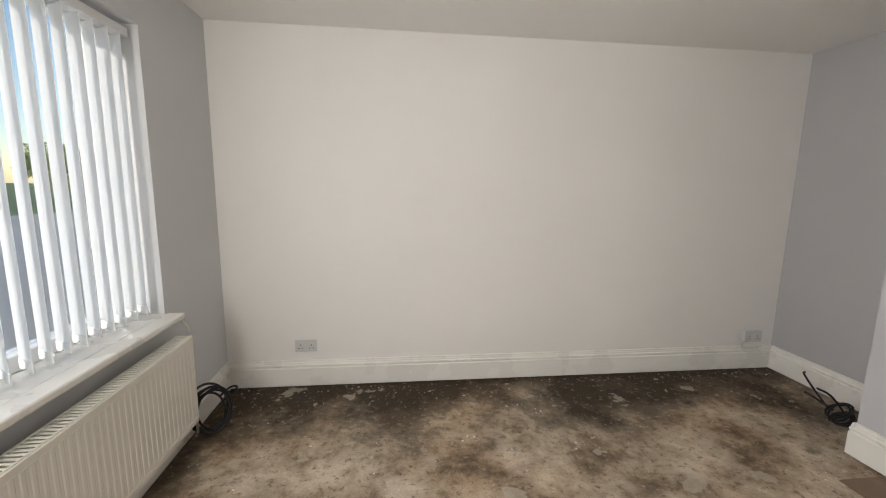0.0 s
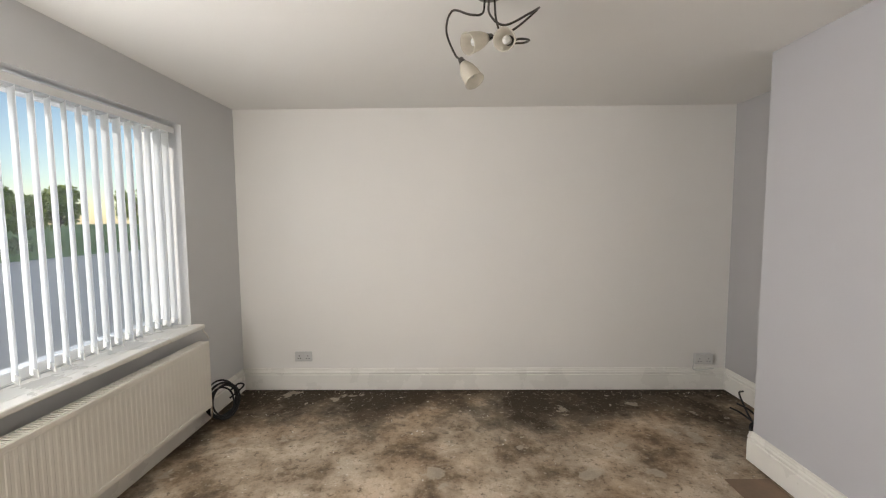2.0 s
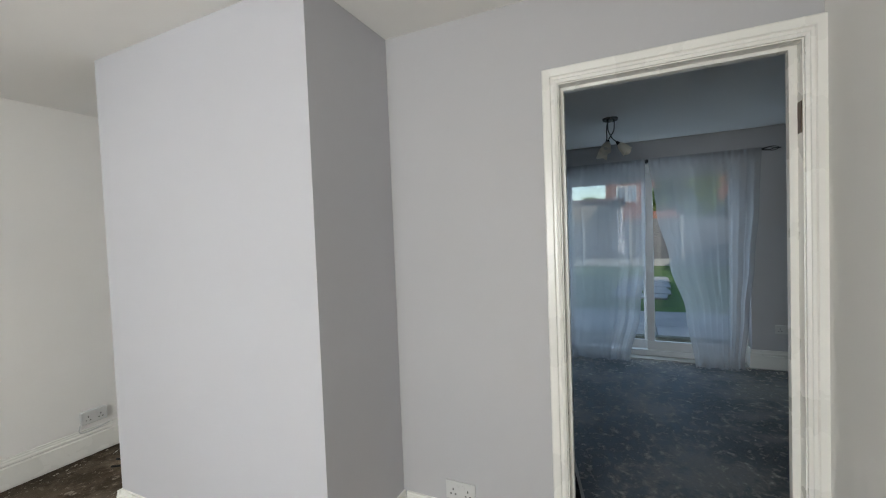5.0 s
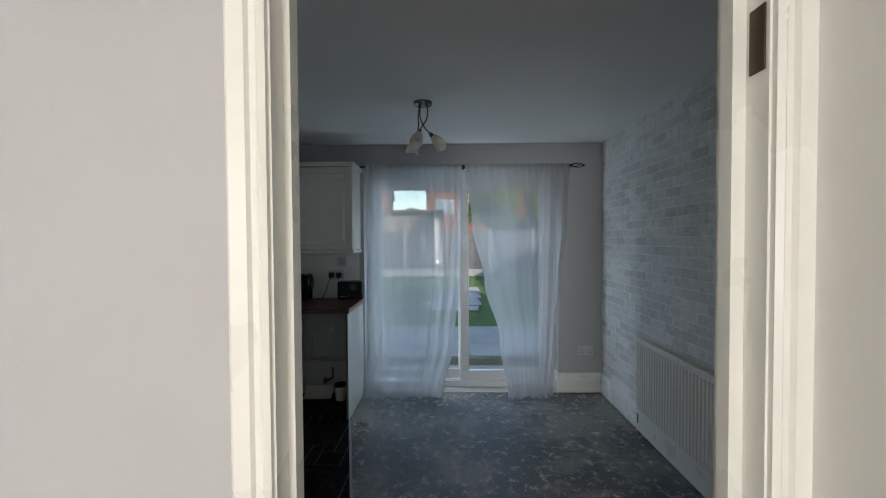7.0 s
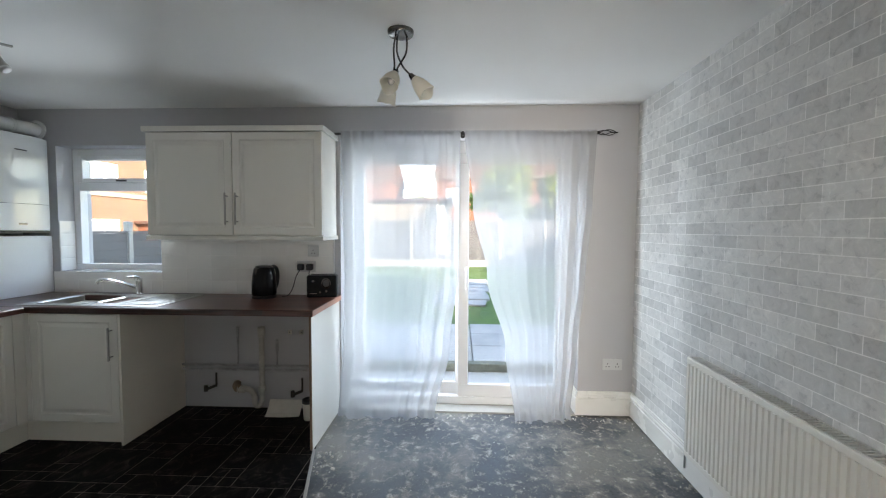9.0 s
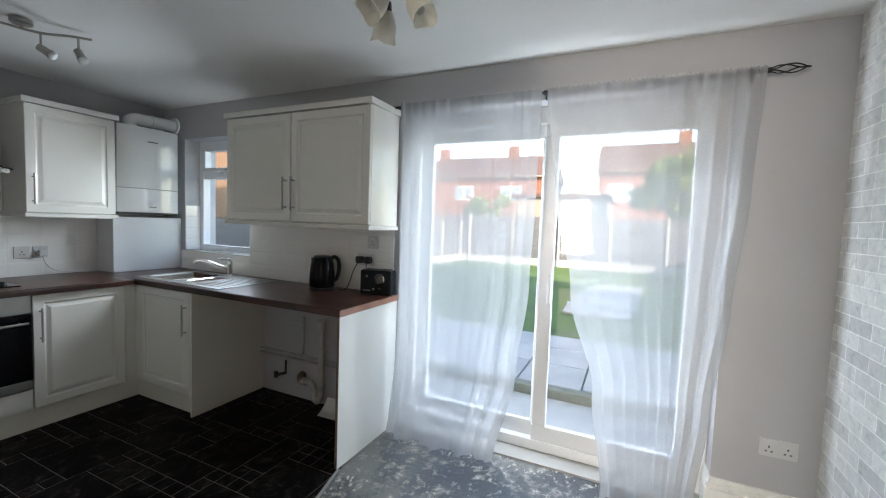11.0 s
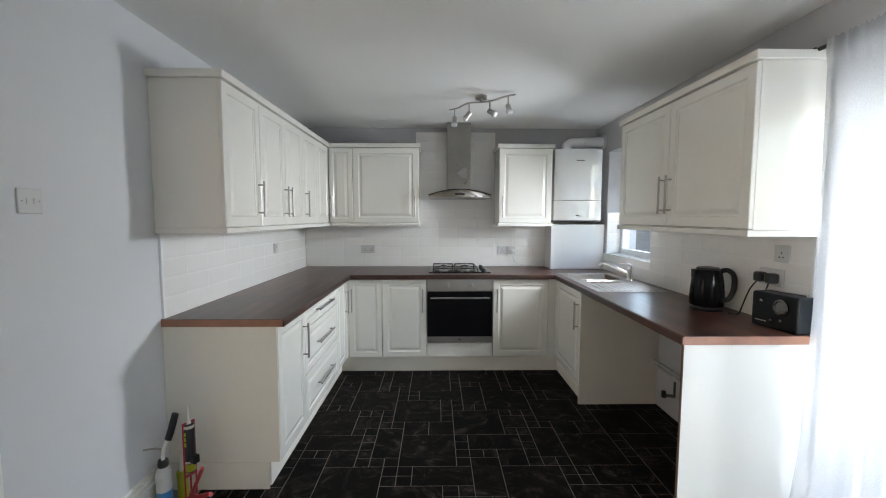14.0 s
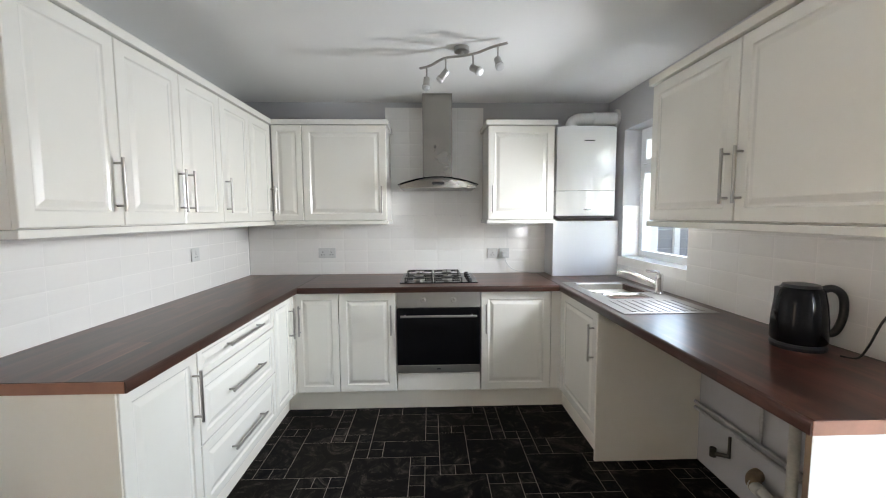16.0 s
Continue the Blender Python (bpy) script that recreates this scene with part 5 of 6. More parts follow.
PX0, PX1 = 7.43, 7.50
pd = tagged(part("patio_doors", box(PX0, PX1, PT_Y0, PT_Y1, 0.012, 0.075, 0.004), upvc), "white plastic sliding patio doors", "patio doors", "", "structure")
for a in ((PT_Y0, PT_Y0 + 0.065, 0.075, PT_Z1), (PT_Y1 - 0.065, PT_Y1, 0.075, PT_Z1), (PT_Y0 + 0.065, PT_Y1 - 0.065, PT_Z1 - 0.10, PT_Z1)):
    part("door_frame", box(PX0, PX1, *a, 0.005), upvc, pd)
for y0, y1, x0, x1 in ((PT_Y1 - 0.065 - 0.91, PT_Y1 - 0.065, PX0 + 0.038, PX1 - 0.003), (PT_Y0 + 0.065, PT_Y0 + 0.065 + 0.86, PX0 - 0.006, PX0 + 0.032)):
    leaf_root = part("sliding_sash", box(x0, x1, y0, y1, 0.080, 0.180, 0.005), upvc, pd)
    part("sash_rail", box(x0, x1, y0, y1, 1.945, PT_Z1 - 0.102, 0.005), upvc, leaf_root)
    for a, b in ((y0, y0 + 0.085), (y1 - 0.085, y1)):
        part("sash_stile", box(x0, x1, a, b, 0.180, 1.945, 0.005), upvc, leaf_root)
    part("pane", box((x0 + x1) / 2 - 0.003, (x0 + x1) / 2 + 0.003, y0 + 0.085, y1 - 0.085, 0.180, 1.945), window_glass, leaf_root).visible_shadow = False
part("pull_handle", box(PX0 - 0.030, PX0 - 0.006, -3.655, -3.635, 0.95, 1.13, 0.004), upvc, pd)
setting("threshold", box(KX1 - 0.01, PX0, PT_Y0 + 0.002, PT_Y1 - 0.002, -0.01, 0.012), concrete, "rough concrete threshold below the patio doors", "threshold")
setting("outer_sill", box(PX1, OUT + 0.05, PT_Y0, PT_Y1, -0.02, 0.03, 0.006), concrete, "concrete step outside the patio doors", "sill")

# curtain pole and sheer curtains
pole = thing("curtain_pole", "thin black metal curtain pole with a cage finial", "curtain pole", pose(7.213, -3.60, 2.135))
bm = bmesh.new()
rod(bm, (0, 1.02, 0), (0, -0.98, 0), 0.0085)
part("pole", bm, iron, pole, "", True)
for y in (0.97, -0.005, -0.935):
    bm = bmesh.new()
    rod(bm, (0, y, 0), (0.088, y, 0), 0.006, seg=10)
    rod(bm, (0.080, y, 0), (0.0895, y, 0), 0.018, seg=16)
    rod(bm, (0, y - 0.008, 0), (0, y + 0.008, 0), 0.014, seg=14)
    part("bracket", bm, iron, pole, "", True)
fin = bmesh.new()
for k in range(4):
    a = k * 1.5708
    tube(fin, [(0.003 * math.cos(a), -0.98, 0.003 * math.sin(a)), (0.016 * math.cos(a + 0.6), -1.01, 0.016 * math.sin(a + 0.6)), (0.022 * math.cos(a + 1.2), -1.045, 0.022 * math.sin(a + 1.2)),
               (0.016 * math.cos(a + 1.8), -1.08, 0.016 * math.sin(a + 1.8)), (0.003 * math.cos(a + 2.4), -1.11, 0.003 * math.sin(a + 2.4))], 0.003, 6, 4)
rod(fin, (0, -0.975, 0), (0, -0.992, 0), 0.012), rod(fin, (0, -1.105, 0), (0, -1.125, 0), 0.006, 0.003)
part("finial", fin, iron, pole, "", True)


def curtain(label, left, right, folds, seed, gather, x_mid=7.205):
    """A sheer cloth: left and right give the edge's y at heights from the heading to the hem."""
    rnd = random.Random(seed)
    ph = [rnd.uniform(0, 6.28) for _ in range(4)]
    cols, rows = 150, 46
    bm = bmesh.new()
    def edge(track, v):
        k = v * (len(track) - 1)
        i = min(int(k), len(track) - 2)
        f = k - i
        f = f * f * (3 - 2 * f)
        return track[i] * (1 - f) + track[i + 1] * f
    grid = []
    for j in range(rows + 1):
        v = j / rows
        z = 2.142 * (1 - v) + 0.008 * v
        row = []
        for i in range(cols + 1):
            u = i / cols
            y = edge(left, v) * (1 - u) + edge(right, v) * u
            # the cloth hangs nearly flat, with its fullness pushed towards one edge
            near = u if gather > 0 else 1 - u
            full = 0.18 + 0.82 * max(0.0, min(1.0, (near - 0.55) / 0.3)) ** 1.5
            amp = (0.007 + 0.008 * v) * full
            w = folds * 6.283 * (u + 0.05 * math.sin(5 * u + ph[0]))
            x = x_mid + amp * math.sin(w + ph[1] + 0.8 * v) + 0.35 * amp * math.sin(2.3 * w + ph[2]) + 0.02 * v * math.sin(3 * u + ph[3])
            x += 0.0012 * math.sin(31 * u + 5 * v)
            y += 0.35 * amp * math.cos(w + ph[1]) + 0.004 * math.sin(2.3 * w)
            pool = max(0.0, (v - 0.955) / 0.045)
            x -= 0.06 * pool * (0.6 + 0.4 * math.sin(0.7 * w + ph[2]))
            zz = z + 0.010 * pool * (1 + math.sin(1.7 * w)) * 0.5 - (0.01 * math.sin(w * 0.5) * v * (1 - pool) * 0.5)
            if j == 1:
                x = x_mid - 0.008 + 0.004 * math.sin(3 * w)
            if j == 0:
                zz += 0.010 + 0.006 * math.sin(9 * w)
                x = x_mid - 0.008 + 0.003 * math.sin(3 * w)
            row.append(bm.verts.new((x - 7.21, y + 3.60, max(zz, 0.004))))
        grid.append(row)
    for a, b in zip(grid, grid[1:]):
        for i in range(cols):
            bm.faces.new((a[i], a[i + 1], b[i + 1], b[i]))
    c = thing("curtain", label, "curtain", pose(7.21, -3.60, 0.0), "sheer curtains on the pole")
    part("cloth", bm, voile, c, "", True)
    return c


curtain("white sheer voile curtain gathered and pooling on the floor", [-2.700, -2.71, -2.72, -2.71, -2.67], [-3.585, -3.58, -3.565, -3.51, -3.40], 6.0, 3, 1)
curtain("white sheer voile curtain drawn aside and trailing on the floor", [-3.615, -3.68, -3.79, -3.93, -4.00], [-4.565, -4.545, -4.505, -4.455, -4.41], 5.5, 8, 1)


# ---- ceiling lights ----
def tulip(bm, m, r=0.042, length=0.11, petals=True):
    """A tulip-shaped glass shade opening along +z, with a thin wall."""
    seg = 28
    prof = [(0.45, 0.0), (0.62, 0.12), (0.85, 0.35), (0.98, 0.6), (1.0, 0.8), (1.12, 1.0)]
    rings = []
    for side, order in ((0, prof), (1, prof[::-1])):
        for rr, zz in order:
            ring = []
            for i in range(seg):
                a = 6.28318 * i / seg
                flare = 1 + (0.10 * math.cos(3 * a) * zz ** 3 if petals else 0)
                rad = (r * rr - side * 0.003) * flare
                ring.append(bm.verts.new(m @ Vector((rad * math.cos(a), rad * math.sin(a), zz * length * (1 + (0.06 * math.cos(3 * a) * zz if petals else 0))))))
            rings.append(ring)
    for a, b in zip(rings, rings[1:]):
        for i in range(seg):
            bm.faces.new((a[i], a[(i + 1) % seg], b[(i + 1) % seg], b[i]))
    return bm


shade_glass = cloth_sheer("opal_glass", 0.0, (0.88, 0.85, 0.78))


frosted_shade = cloth_sheer("frosted_shade", 0.30, (0.80, 0.76, 0.68))


def toward(p, d):
    """A pose at p whose z axis looks along d."""
    return Matrix.Translation(p) @ Vector(d).to_track_quat("Z", "Y").to_matrix().to_4x4()


def arm_lamp(label, m, rose_r, metal, arms, glass, shade_r, shade_len, petals):
    lamp = thing("ceiling_light", label, "ceiling light", m)
    part("ceiling_rose", lathe(bmesh.new(), [(rose_r, 0.0), (rose_r, -0.006), (rose_r * 0.93, -0.018), (rose_r * 0.55, -0.026), (0.0, -0.028)], 36), metal, lamp, "", True)
    for pts, aim in arms:
        bm = bmesh.new()
        tube(bm, pts, 0.0045, 8, 10)
        a = part("arm", bm, metal, lamp, "", True)
        end, d = Vector(pts[-1]), Vector(aim).normalized()
        bm = bmesh.new()
        rod(bm, end - d * 0.006, end + d * 0.032, 0.011, 0.019, 20)
        part("lamp_holder", bm, metal, a, "", True)
        sh = bmesh.new()
        tulip(sh, toward(end + d * 0.022, d), shade_r, shade_len, petals)
        part("shade", sh, glass, a, "glass tulip shade", True)
        bb = lathe(bmesh.new(), [(0.010, 0.0), (0.012, 0.02), (0.017, 0.045), (0.014, 0.062), (0.0, 0.072)], 16, toward(end + d * 0.03, d))
        part("bulb", bb, socket_white, a, "", True)
    return lamp


# living room: three curling arms
arm_lamp("chrome ceiling light with three curling arms and glass shades", pose(1.944, -1.68, H), 0.058, dark_chrome, [
    ([(-0.02, 0.0, -0.02), (-0.03, -0.01, -0.09), (-0.08, -0.02, -0.10), (-0.15, 0.01, -0.07), (-0.175, 0.05, -0.13), (-0.14, 0.06, -0.22), (-0.115, 0.03, -0.255)], (0.45, -0.35, -0.85)),
    ([(0.0, -0.02, -0.02), (-0.005, -0.03, -0.10), (0.05, -0.06, -0.16), (0.15, -0.07, -0.12), (0.19, -0.02, -0.08), (0.10, 0.02, -0.14), (0.0, -0.03, -0.19)], (-0.75, -0.45, -0.40)),
    ([(0.02, 0.01, -0.02), (0.03, 0.03, -0.10), (0.07, 0.08, -0.16), (0.14, 0.08, -0.17), (0.165, 0.03, -0.18), (0.12, -0.02, -0.195), (0.085, -0.01, -0.20)], (-0.35, -0.85, -0.30)),
], frosted_shade, 0.038, 0.10, False)
# dining end: three twisted arms
arm_lamp("brushed ceiling light with three tulip glass shades", pose(6.149, -3.303, HK), 0.062, dark_chrome, [
    ([(0.0, -0.03, -0.02), (0.0, -0.025, -0.10), (0.0, 0.01, -0.16), (-0.01, 0.02, -0.19)], (-0.62, 0.18, -0.75)),
    ([(0.02, 0.02, -0.02), (0.02, 0.02, -0.09), (0.01, -0.01, -0.16), (0.0, -0.05, -0.205)], (-0.12, -0.62, -0.72)),
    ([(-0.02, 0.02, -0.02), (-0.02, 0.03, -0.09), (0.0, 0.03, -0.16), (0.03, 0.045, -0.20)], (0.25, 0.28, -0.90)),
], shade_glass, 0.040, 0.100, True)

# kitchen spotlight bar
bar = thing("spotlight_bar", "brushed steel wavy ceiling bar with four spotlights", "ceiling light", pose(5.955, -1.21, HK, 0, 0, -28))
part("ceiling_rose", lathe(bmesh.new(), [(0.045, 0.0), (0.045, -0.022), (0.040, -0.026), (0.0, -0.026)], 30), steel, bar, "", True)
bm = bmesh.new()
for off in (-0.006, 0.006):
    tube(bm, [(-0.27, off, -0.072), (-0.20, off, -0.066), (-0.11, off, -0.040), (0.0, off, -0.046), (0.09, off, -0.046), (0.18, off, -0.030), (0.27, off, -0.024)], 0.0048, 8, 8)
rod(bm, (0, 0, -0.02), (0, 0, -0.045), 0.010)
part("bar", bm, steel, bar, "", True)
for x, z, aim in ((-0.225, -0.068, (0.10, -0.35, -0.9)), (-0.10, -0.042, (-0.55, -0.25, -0.75)), (0.07, -0.046, (0.75, -0.2, -0.5)), (0.215, -0.028, (0.35, -0.45, -0.8))):
    st = bmesh.new()
    rod(st, (x, 0, z), (x, 0, z - 0.075), 0.0055, seg=10)
    stem = part("stem", st, steel, bar, "", True)
    d = Vector(aim).normalized()
    p = Vector((x, 0, z - 0.078)) - d * 0.015
    part("spot_head", lathe(bmesh.new(), [(0.012, 0.0), (0.019, 0.004), (0.020, 0.050), (0.024, 0.058), (0.024, 0.064)], 20, toward(p, d)), steel, stem, "", True)
    part("lamp_glass", lathe(bmesh.new(), [(0.0225, 0.0642), (0.0235, 0.075), (0.016, 0.082), (0.0, 0.083)], 20, toward(p, d)), socket_white, stem, "pale spotlight bulb", True)

# ---- loose things ----
# cables left by the living room radiator and in the alcove
def cable_coil(label, m, loops, r, seed, tails=()):
    rnd = random.Random(seed)
    c = thing("cable_coil", label, "cable", m)
    for k in range(loops):
        rr = r * rnd.uniform(0.8, 1.1)
        tilt, lean, cy = rnd.uniform(-0.25, 0.25), rnd.uniform(-0.03, 0.03), rnd.uniform(-0.02, 0.02)
        pts = []
        for i in range(13):
            a = 6.283 * i / 12
            pts.append((lean + tilt * rr * math.sin(a) + rnd.uniform(-0.004, 0.004), cy + rr * 0.75 * math.cos(a), rr + 0.008 + rr * math.sin(a)))
        part("loop", tube(bmesh.new(), pts, 0.0065, 7, 4), cable_black, c, "", True)
    for pts in tails:
        part("tail", tube(bmesh.new(), pts, 0.0065, 7, 6), cable_black, c, "", True)
    return c


cable_coil("black coaxial cable coiled beside the radiator", pose(0.125, -0.535, 0.02, 0, 0, -50), 7, 0.125, 4, [[(0.0, 0.05, 0.2), (0.02, 0.1, 0.24), (-0.02, 0.14, 0.20), (-0.05, 0.05, 0.12)]])
cable_coil("black cable coil lying in the alcove", pose(3.80, -0.74, 0.012, 0, 65, 0), 6, 0.07, 9,
           [[(-0.02, 0.06, 0.06), (-0.06, 0.16, 0.10), (-0.10, 0.28, 0.16), (-0.06, 0.34, 0.22)], [(0.0, 0.05, 0.08), (-0.08, 0.12, 0.04), (-0.16, 0.10, -0.02)], [(0.0, 0.0, 0.1), (-0.14, 0.02, 0.06), (-0.22, 0.03, 0.0)]])
lead = thing("socket_lead", "thin white lead hanging from the surface socket", "cable", pose(3.84, -0.03, 0.19))
part("lead", tube(bmesh.new(), [(0.0, 0.0, 0.08), (-0.02, -0.005, 0.03), (-0.015, -0.008, 0.0), (0.05, -0.008, -0.004), (0.15, -0.006, 0.01)], 0.004, 8, 6), socket_white, lead, "", True)
trv = thing("radiator_valve", "white radiator valve and thin pipe below the sill", "valve", pose(0.06, -0.62, 0.60))
part("pipe", tube(bmesh.new(), [(0.0, -0.02, 0.12), (0.0, 0.0, 0.09), (0.0, 0.03, 0.06), (0.0, 0.045, 0.03)], 0.005, 8, 5), gloss_white, trv, "", True)
hearth = thing("hearth_board", "brown hearth slab let into the floor beside the chimney breast", "hearth", pose(3.43, -1.70, 0.0))
part("slab", box(-0.125, 0.12, -0.70, 0.505, 0.001, 0.006, 0.002), board_brown, hearth)


# sealant guns and tubes beside the base units
def sealant_tube(label, m, body, band, height=0.235):
    t = thing("sealant_tube", label, "sealant tube", m, "sealant tubes by the units")
    part("barrel", lathe(bmesh.new(), [(0.024, 0.0), (0.0245, 0.003), (0.0245, height), (0.020, height + 0.006)], 24), body, t, "", True)
    part("label_band", lathe(bmesh.new(), [(0.0248, 0.02), (0.0248, 0.06)], 24), band, t, "", True)
    part("label_band", lathe(bmesh.new(), [(0.0248, height - 0.05), (0.0248, height - 0.02)], 24), band, t, "", True)
    part("nozzle", lathe(bmesh.new(), [(0.013, height + 0.006), (0.011, height + 0.02), (0.004, height + 0.11), (0.003, height + 0.112)], 16), nozzle_white, t, "", True)
    return t


sealant_tube("lime green sealant cartridge leaning on the wall", pose(4.335, -2.41, 0.001, 4, 0, 0), lime_plastic, lime_plastic, 0.16)
foam = thing("foam_can", "white and blue expanding foam can with applicator", "spray can", pose(4.300, -2.50, 0.001) @ Matrix.Diagonal((1.0, 1.0, 1.25, 1.0)))
part("can", lathe(bmesh.new(), [(0.031, 0.0), (0.033, 0.004), (0.033, 0.165), (0.030, 0.175), (0.020, 0.190)], 26), socket_white, foam, "", True)
part("label_band", lathe(bmesh.new(), [(0.0334, 0.006), (0.0334, 0.095)], 26), label_blue, foam, "", True)
part("applicator_body", tube(bmesh.new(), [(0.0, 0.0, 0.21), (0.005, 0.0, 0.25), (0.02, 0.015, 0.295)], 0.009, 10), nozzle_white, foam, "", True)
part("collar", lathe(bmesh.new(), [(0.022, 0.188), (0.024, 0.200), (0.020, 0.215)], 20), black_plastic, foam, "", True)
bm = bmesh.new()
tube(bm, [(0.0, 0.0, 0.215), (0.0, 0.0, 0.25), (-0.03, -0.005, 0.262), (-0.10, -0.02, 0.258)], 0.004, 8)
part("applicator_straw", bm, steel, foam, "", True)
gun = thing("caulking_gun", "caulking gun with a black sealant cartridge and red trigger", "caulking gun", pose(4.400, -2.455, 0.0, 0, 0, -25))
bm = bmesh.new()
for y in (-0.028, 0.028):
    rod(bm, (0.0, y, 0.055), (0.0, y, 0.43), 0.004, seg=8)
rod(bm, (0, -0.03, 0.055), (0, 0.03, 0.055), 0.006, seg=8), rod(bm, (0, -0.03, 0.165), (0, 0.03, 0.165), 0.007, seg=8), rod(bm, (0, -0.03, 0.43), (0, 0.03, 0.43), 0.005, seg=8)
rod(bm, (0, 0, 0.0), (0, 0, 0.18), 0.004, seg=8)
part("cradle", bm, red_plastic, gun)
cart = part("cartridge", lathe(bmesh.new(), [(0.024, 0.185), (0.0245, 0.188), (0.0245, 0.42), (0.020, 0.426)], 24), black_plastic, gun, "black sealant cartridge", True)
for z0, z1, mt in ((0.19, 0.228, lime_plastic), (0.231, 0.243, nozzle_white), (0.405, 0.42, nozzle_white)):
    part("label_band", lathe(bmesh.new(), [(0.0248, z0), (0.0248, z1)], 24), mt, cart, "", True)
for k in range(3):
    part("label_mark", box(0.004, 0.012, -0.0262, -0.0225, 0.32 + k * 0.026, 0.338 + k * 0.026), lime_plastic, cart, "lime printed mark")
part("nozzle", lathe(bmesh.new(), [(0.013, 0.426), (0.010, 0.44), (0.005, 0.525), (0.004, 0.527)], 16), nozzle_white, cart, "white cut nozzle", True)
part("grip", tube(bmesh.new(), [(0.0, 0.0, 0.06), (0.06, -0.01, 0.075), (0.17, -0.02, 0.125)], 0.010, 10), red_plastic, gun, "", True)
part("trigger", tube(bmesh.new(), [(0.01, -0.01, 0.07), (0.07, -0.02, 0.15), (0.135, -0.03, 0.25)], 0.009, 8), red_plastic, gun, "red trigger", True)
part("thumb_catch", box(0.02, 0.055, -0.015, 0.015, 0.235, 0.275, 0.005), black_plastic, gun)
part("foam_grip", tube(bmesh.new(), [(0.02, 0.015, 0.29), (0.035, 0.02, 0.33), (0.05, 0.03, 0.385)], 0.016, 10), black_plastic, foam, "black applicator grip", True)

# ---- garden ----
GZ = -0.17
setting("ground", box(-260, 260, -260, 260, GZ - 0.5, GZ), lawn_green, "mown lawn and rough ground", "ground")
terrace = setting("pavement", box(7.6, 10.6, -7.6, 2.4, GZ, GZ + 0.01), concrete, "worn concrete terrace below the slabs", "paving")
slab_mesh = mesh_of("slab", box(-0.295, 0.295, -0.295, 0.295, 0.0, 0.05, 0.006, 1), slab_stone)
for i in range(3):
    for j in range(16):
        ob = new("slab", slab_mesh)
        ob.parent = terrace
        ob.matrix_basis = pose(9.085 + i * 0.605, 2.0 - j * 0.605, GZ + 0.045 + random.uniform(-0.003, 0.003), 0, 0, random.uniform(-0.5, 0.5))
part("kerb", box(8.66, 8.77, -7.6, 2.4, GZ + 0.005, GZ + 0.10, 0.01), plain("dark_mottled_kerb", (0.16, 0.16, 0.12), 0.9, vary=0.4, scale=6, grain=30, bump=0.3, space="world"), terrace)
setting("front_pavement", box(-16.0, -0.31, -14.0, 24.0, GZ, GZ + 0.012), concrete, "pale concrete drive and pavement before the house", "pavement")
step_rnd = random.Random(15)
for k in range(14):
    x, y = 12.85 + (k // 2) * 0.62, -3.25 - (k % 2) * 0.66 - 0.04 * (k // 2)
    st = tagged(part("stepping_slab", box(-0.27, 0.27, -0.30, 0.30, 0.0, 0.045, 0.01), slab_stone), "worn stone stepping slab in the lawn", "stepping stone", "garden stepping stones")
    st.matrix_basis = pose(x + step_rnd.uniform(-0.03, 0.03), y + step_rnd.uniform(-0.05, 0.05), GZ, 0, 0, step_rnd.uniform(-7, 7))


def fence(label, p0, p1, panels, high):
    a, b = Vector(p0), Vector(p1)
    d = (b - a) / panels
    turn = math.degrees(math.atan2(d.y, d.x))
    f = thing("fence", label, "fence", pose(a.x, a.y, GZ, 0, 0, turn))
    L = d.length
    for i in range(panels + 1):
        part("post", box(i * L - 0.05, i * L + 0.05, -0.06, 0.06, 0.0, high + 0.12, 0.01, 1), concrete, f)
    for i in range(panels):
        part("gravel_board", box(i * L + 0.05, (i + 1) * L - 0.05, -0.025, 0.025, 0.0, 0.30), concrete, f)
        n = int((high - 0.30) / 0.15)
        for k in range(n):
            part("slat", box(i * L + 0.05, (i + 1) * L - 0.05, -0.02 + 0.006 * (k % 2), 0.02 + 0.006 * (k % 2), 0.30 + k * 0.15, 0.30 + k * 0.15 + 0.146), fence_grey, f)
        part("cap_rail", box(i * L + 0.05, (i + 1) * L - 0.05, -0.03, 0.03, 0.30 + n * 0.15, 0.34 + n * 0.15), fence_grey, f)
    return f


fence("grey board fence with concrete posts and gravel boards", (21.5, 8.0), (21.5, -11.0), 10, 1.95)
fence("grey board fence along the side of the garden", (7.7, 2.7), (21.4, 2.7), 7, 1.60)
fence("grey board fence along the side of the garden", (7.7, -8.2), (21.4, -8.2), 7, 1.60)


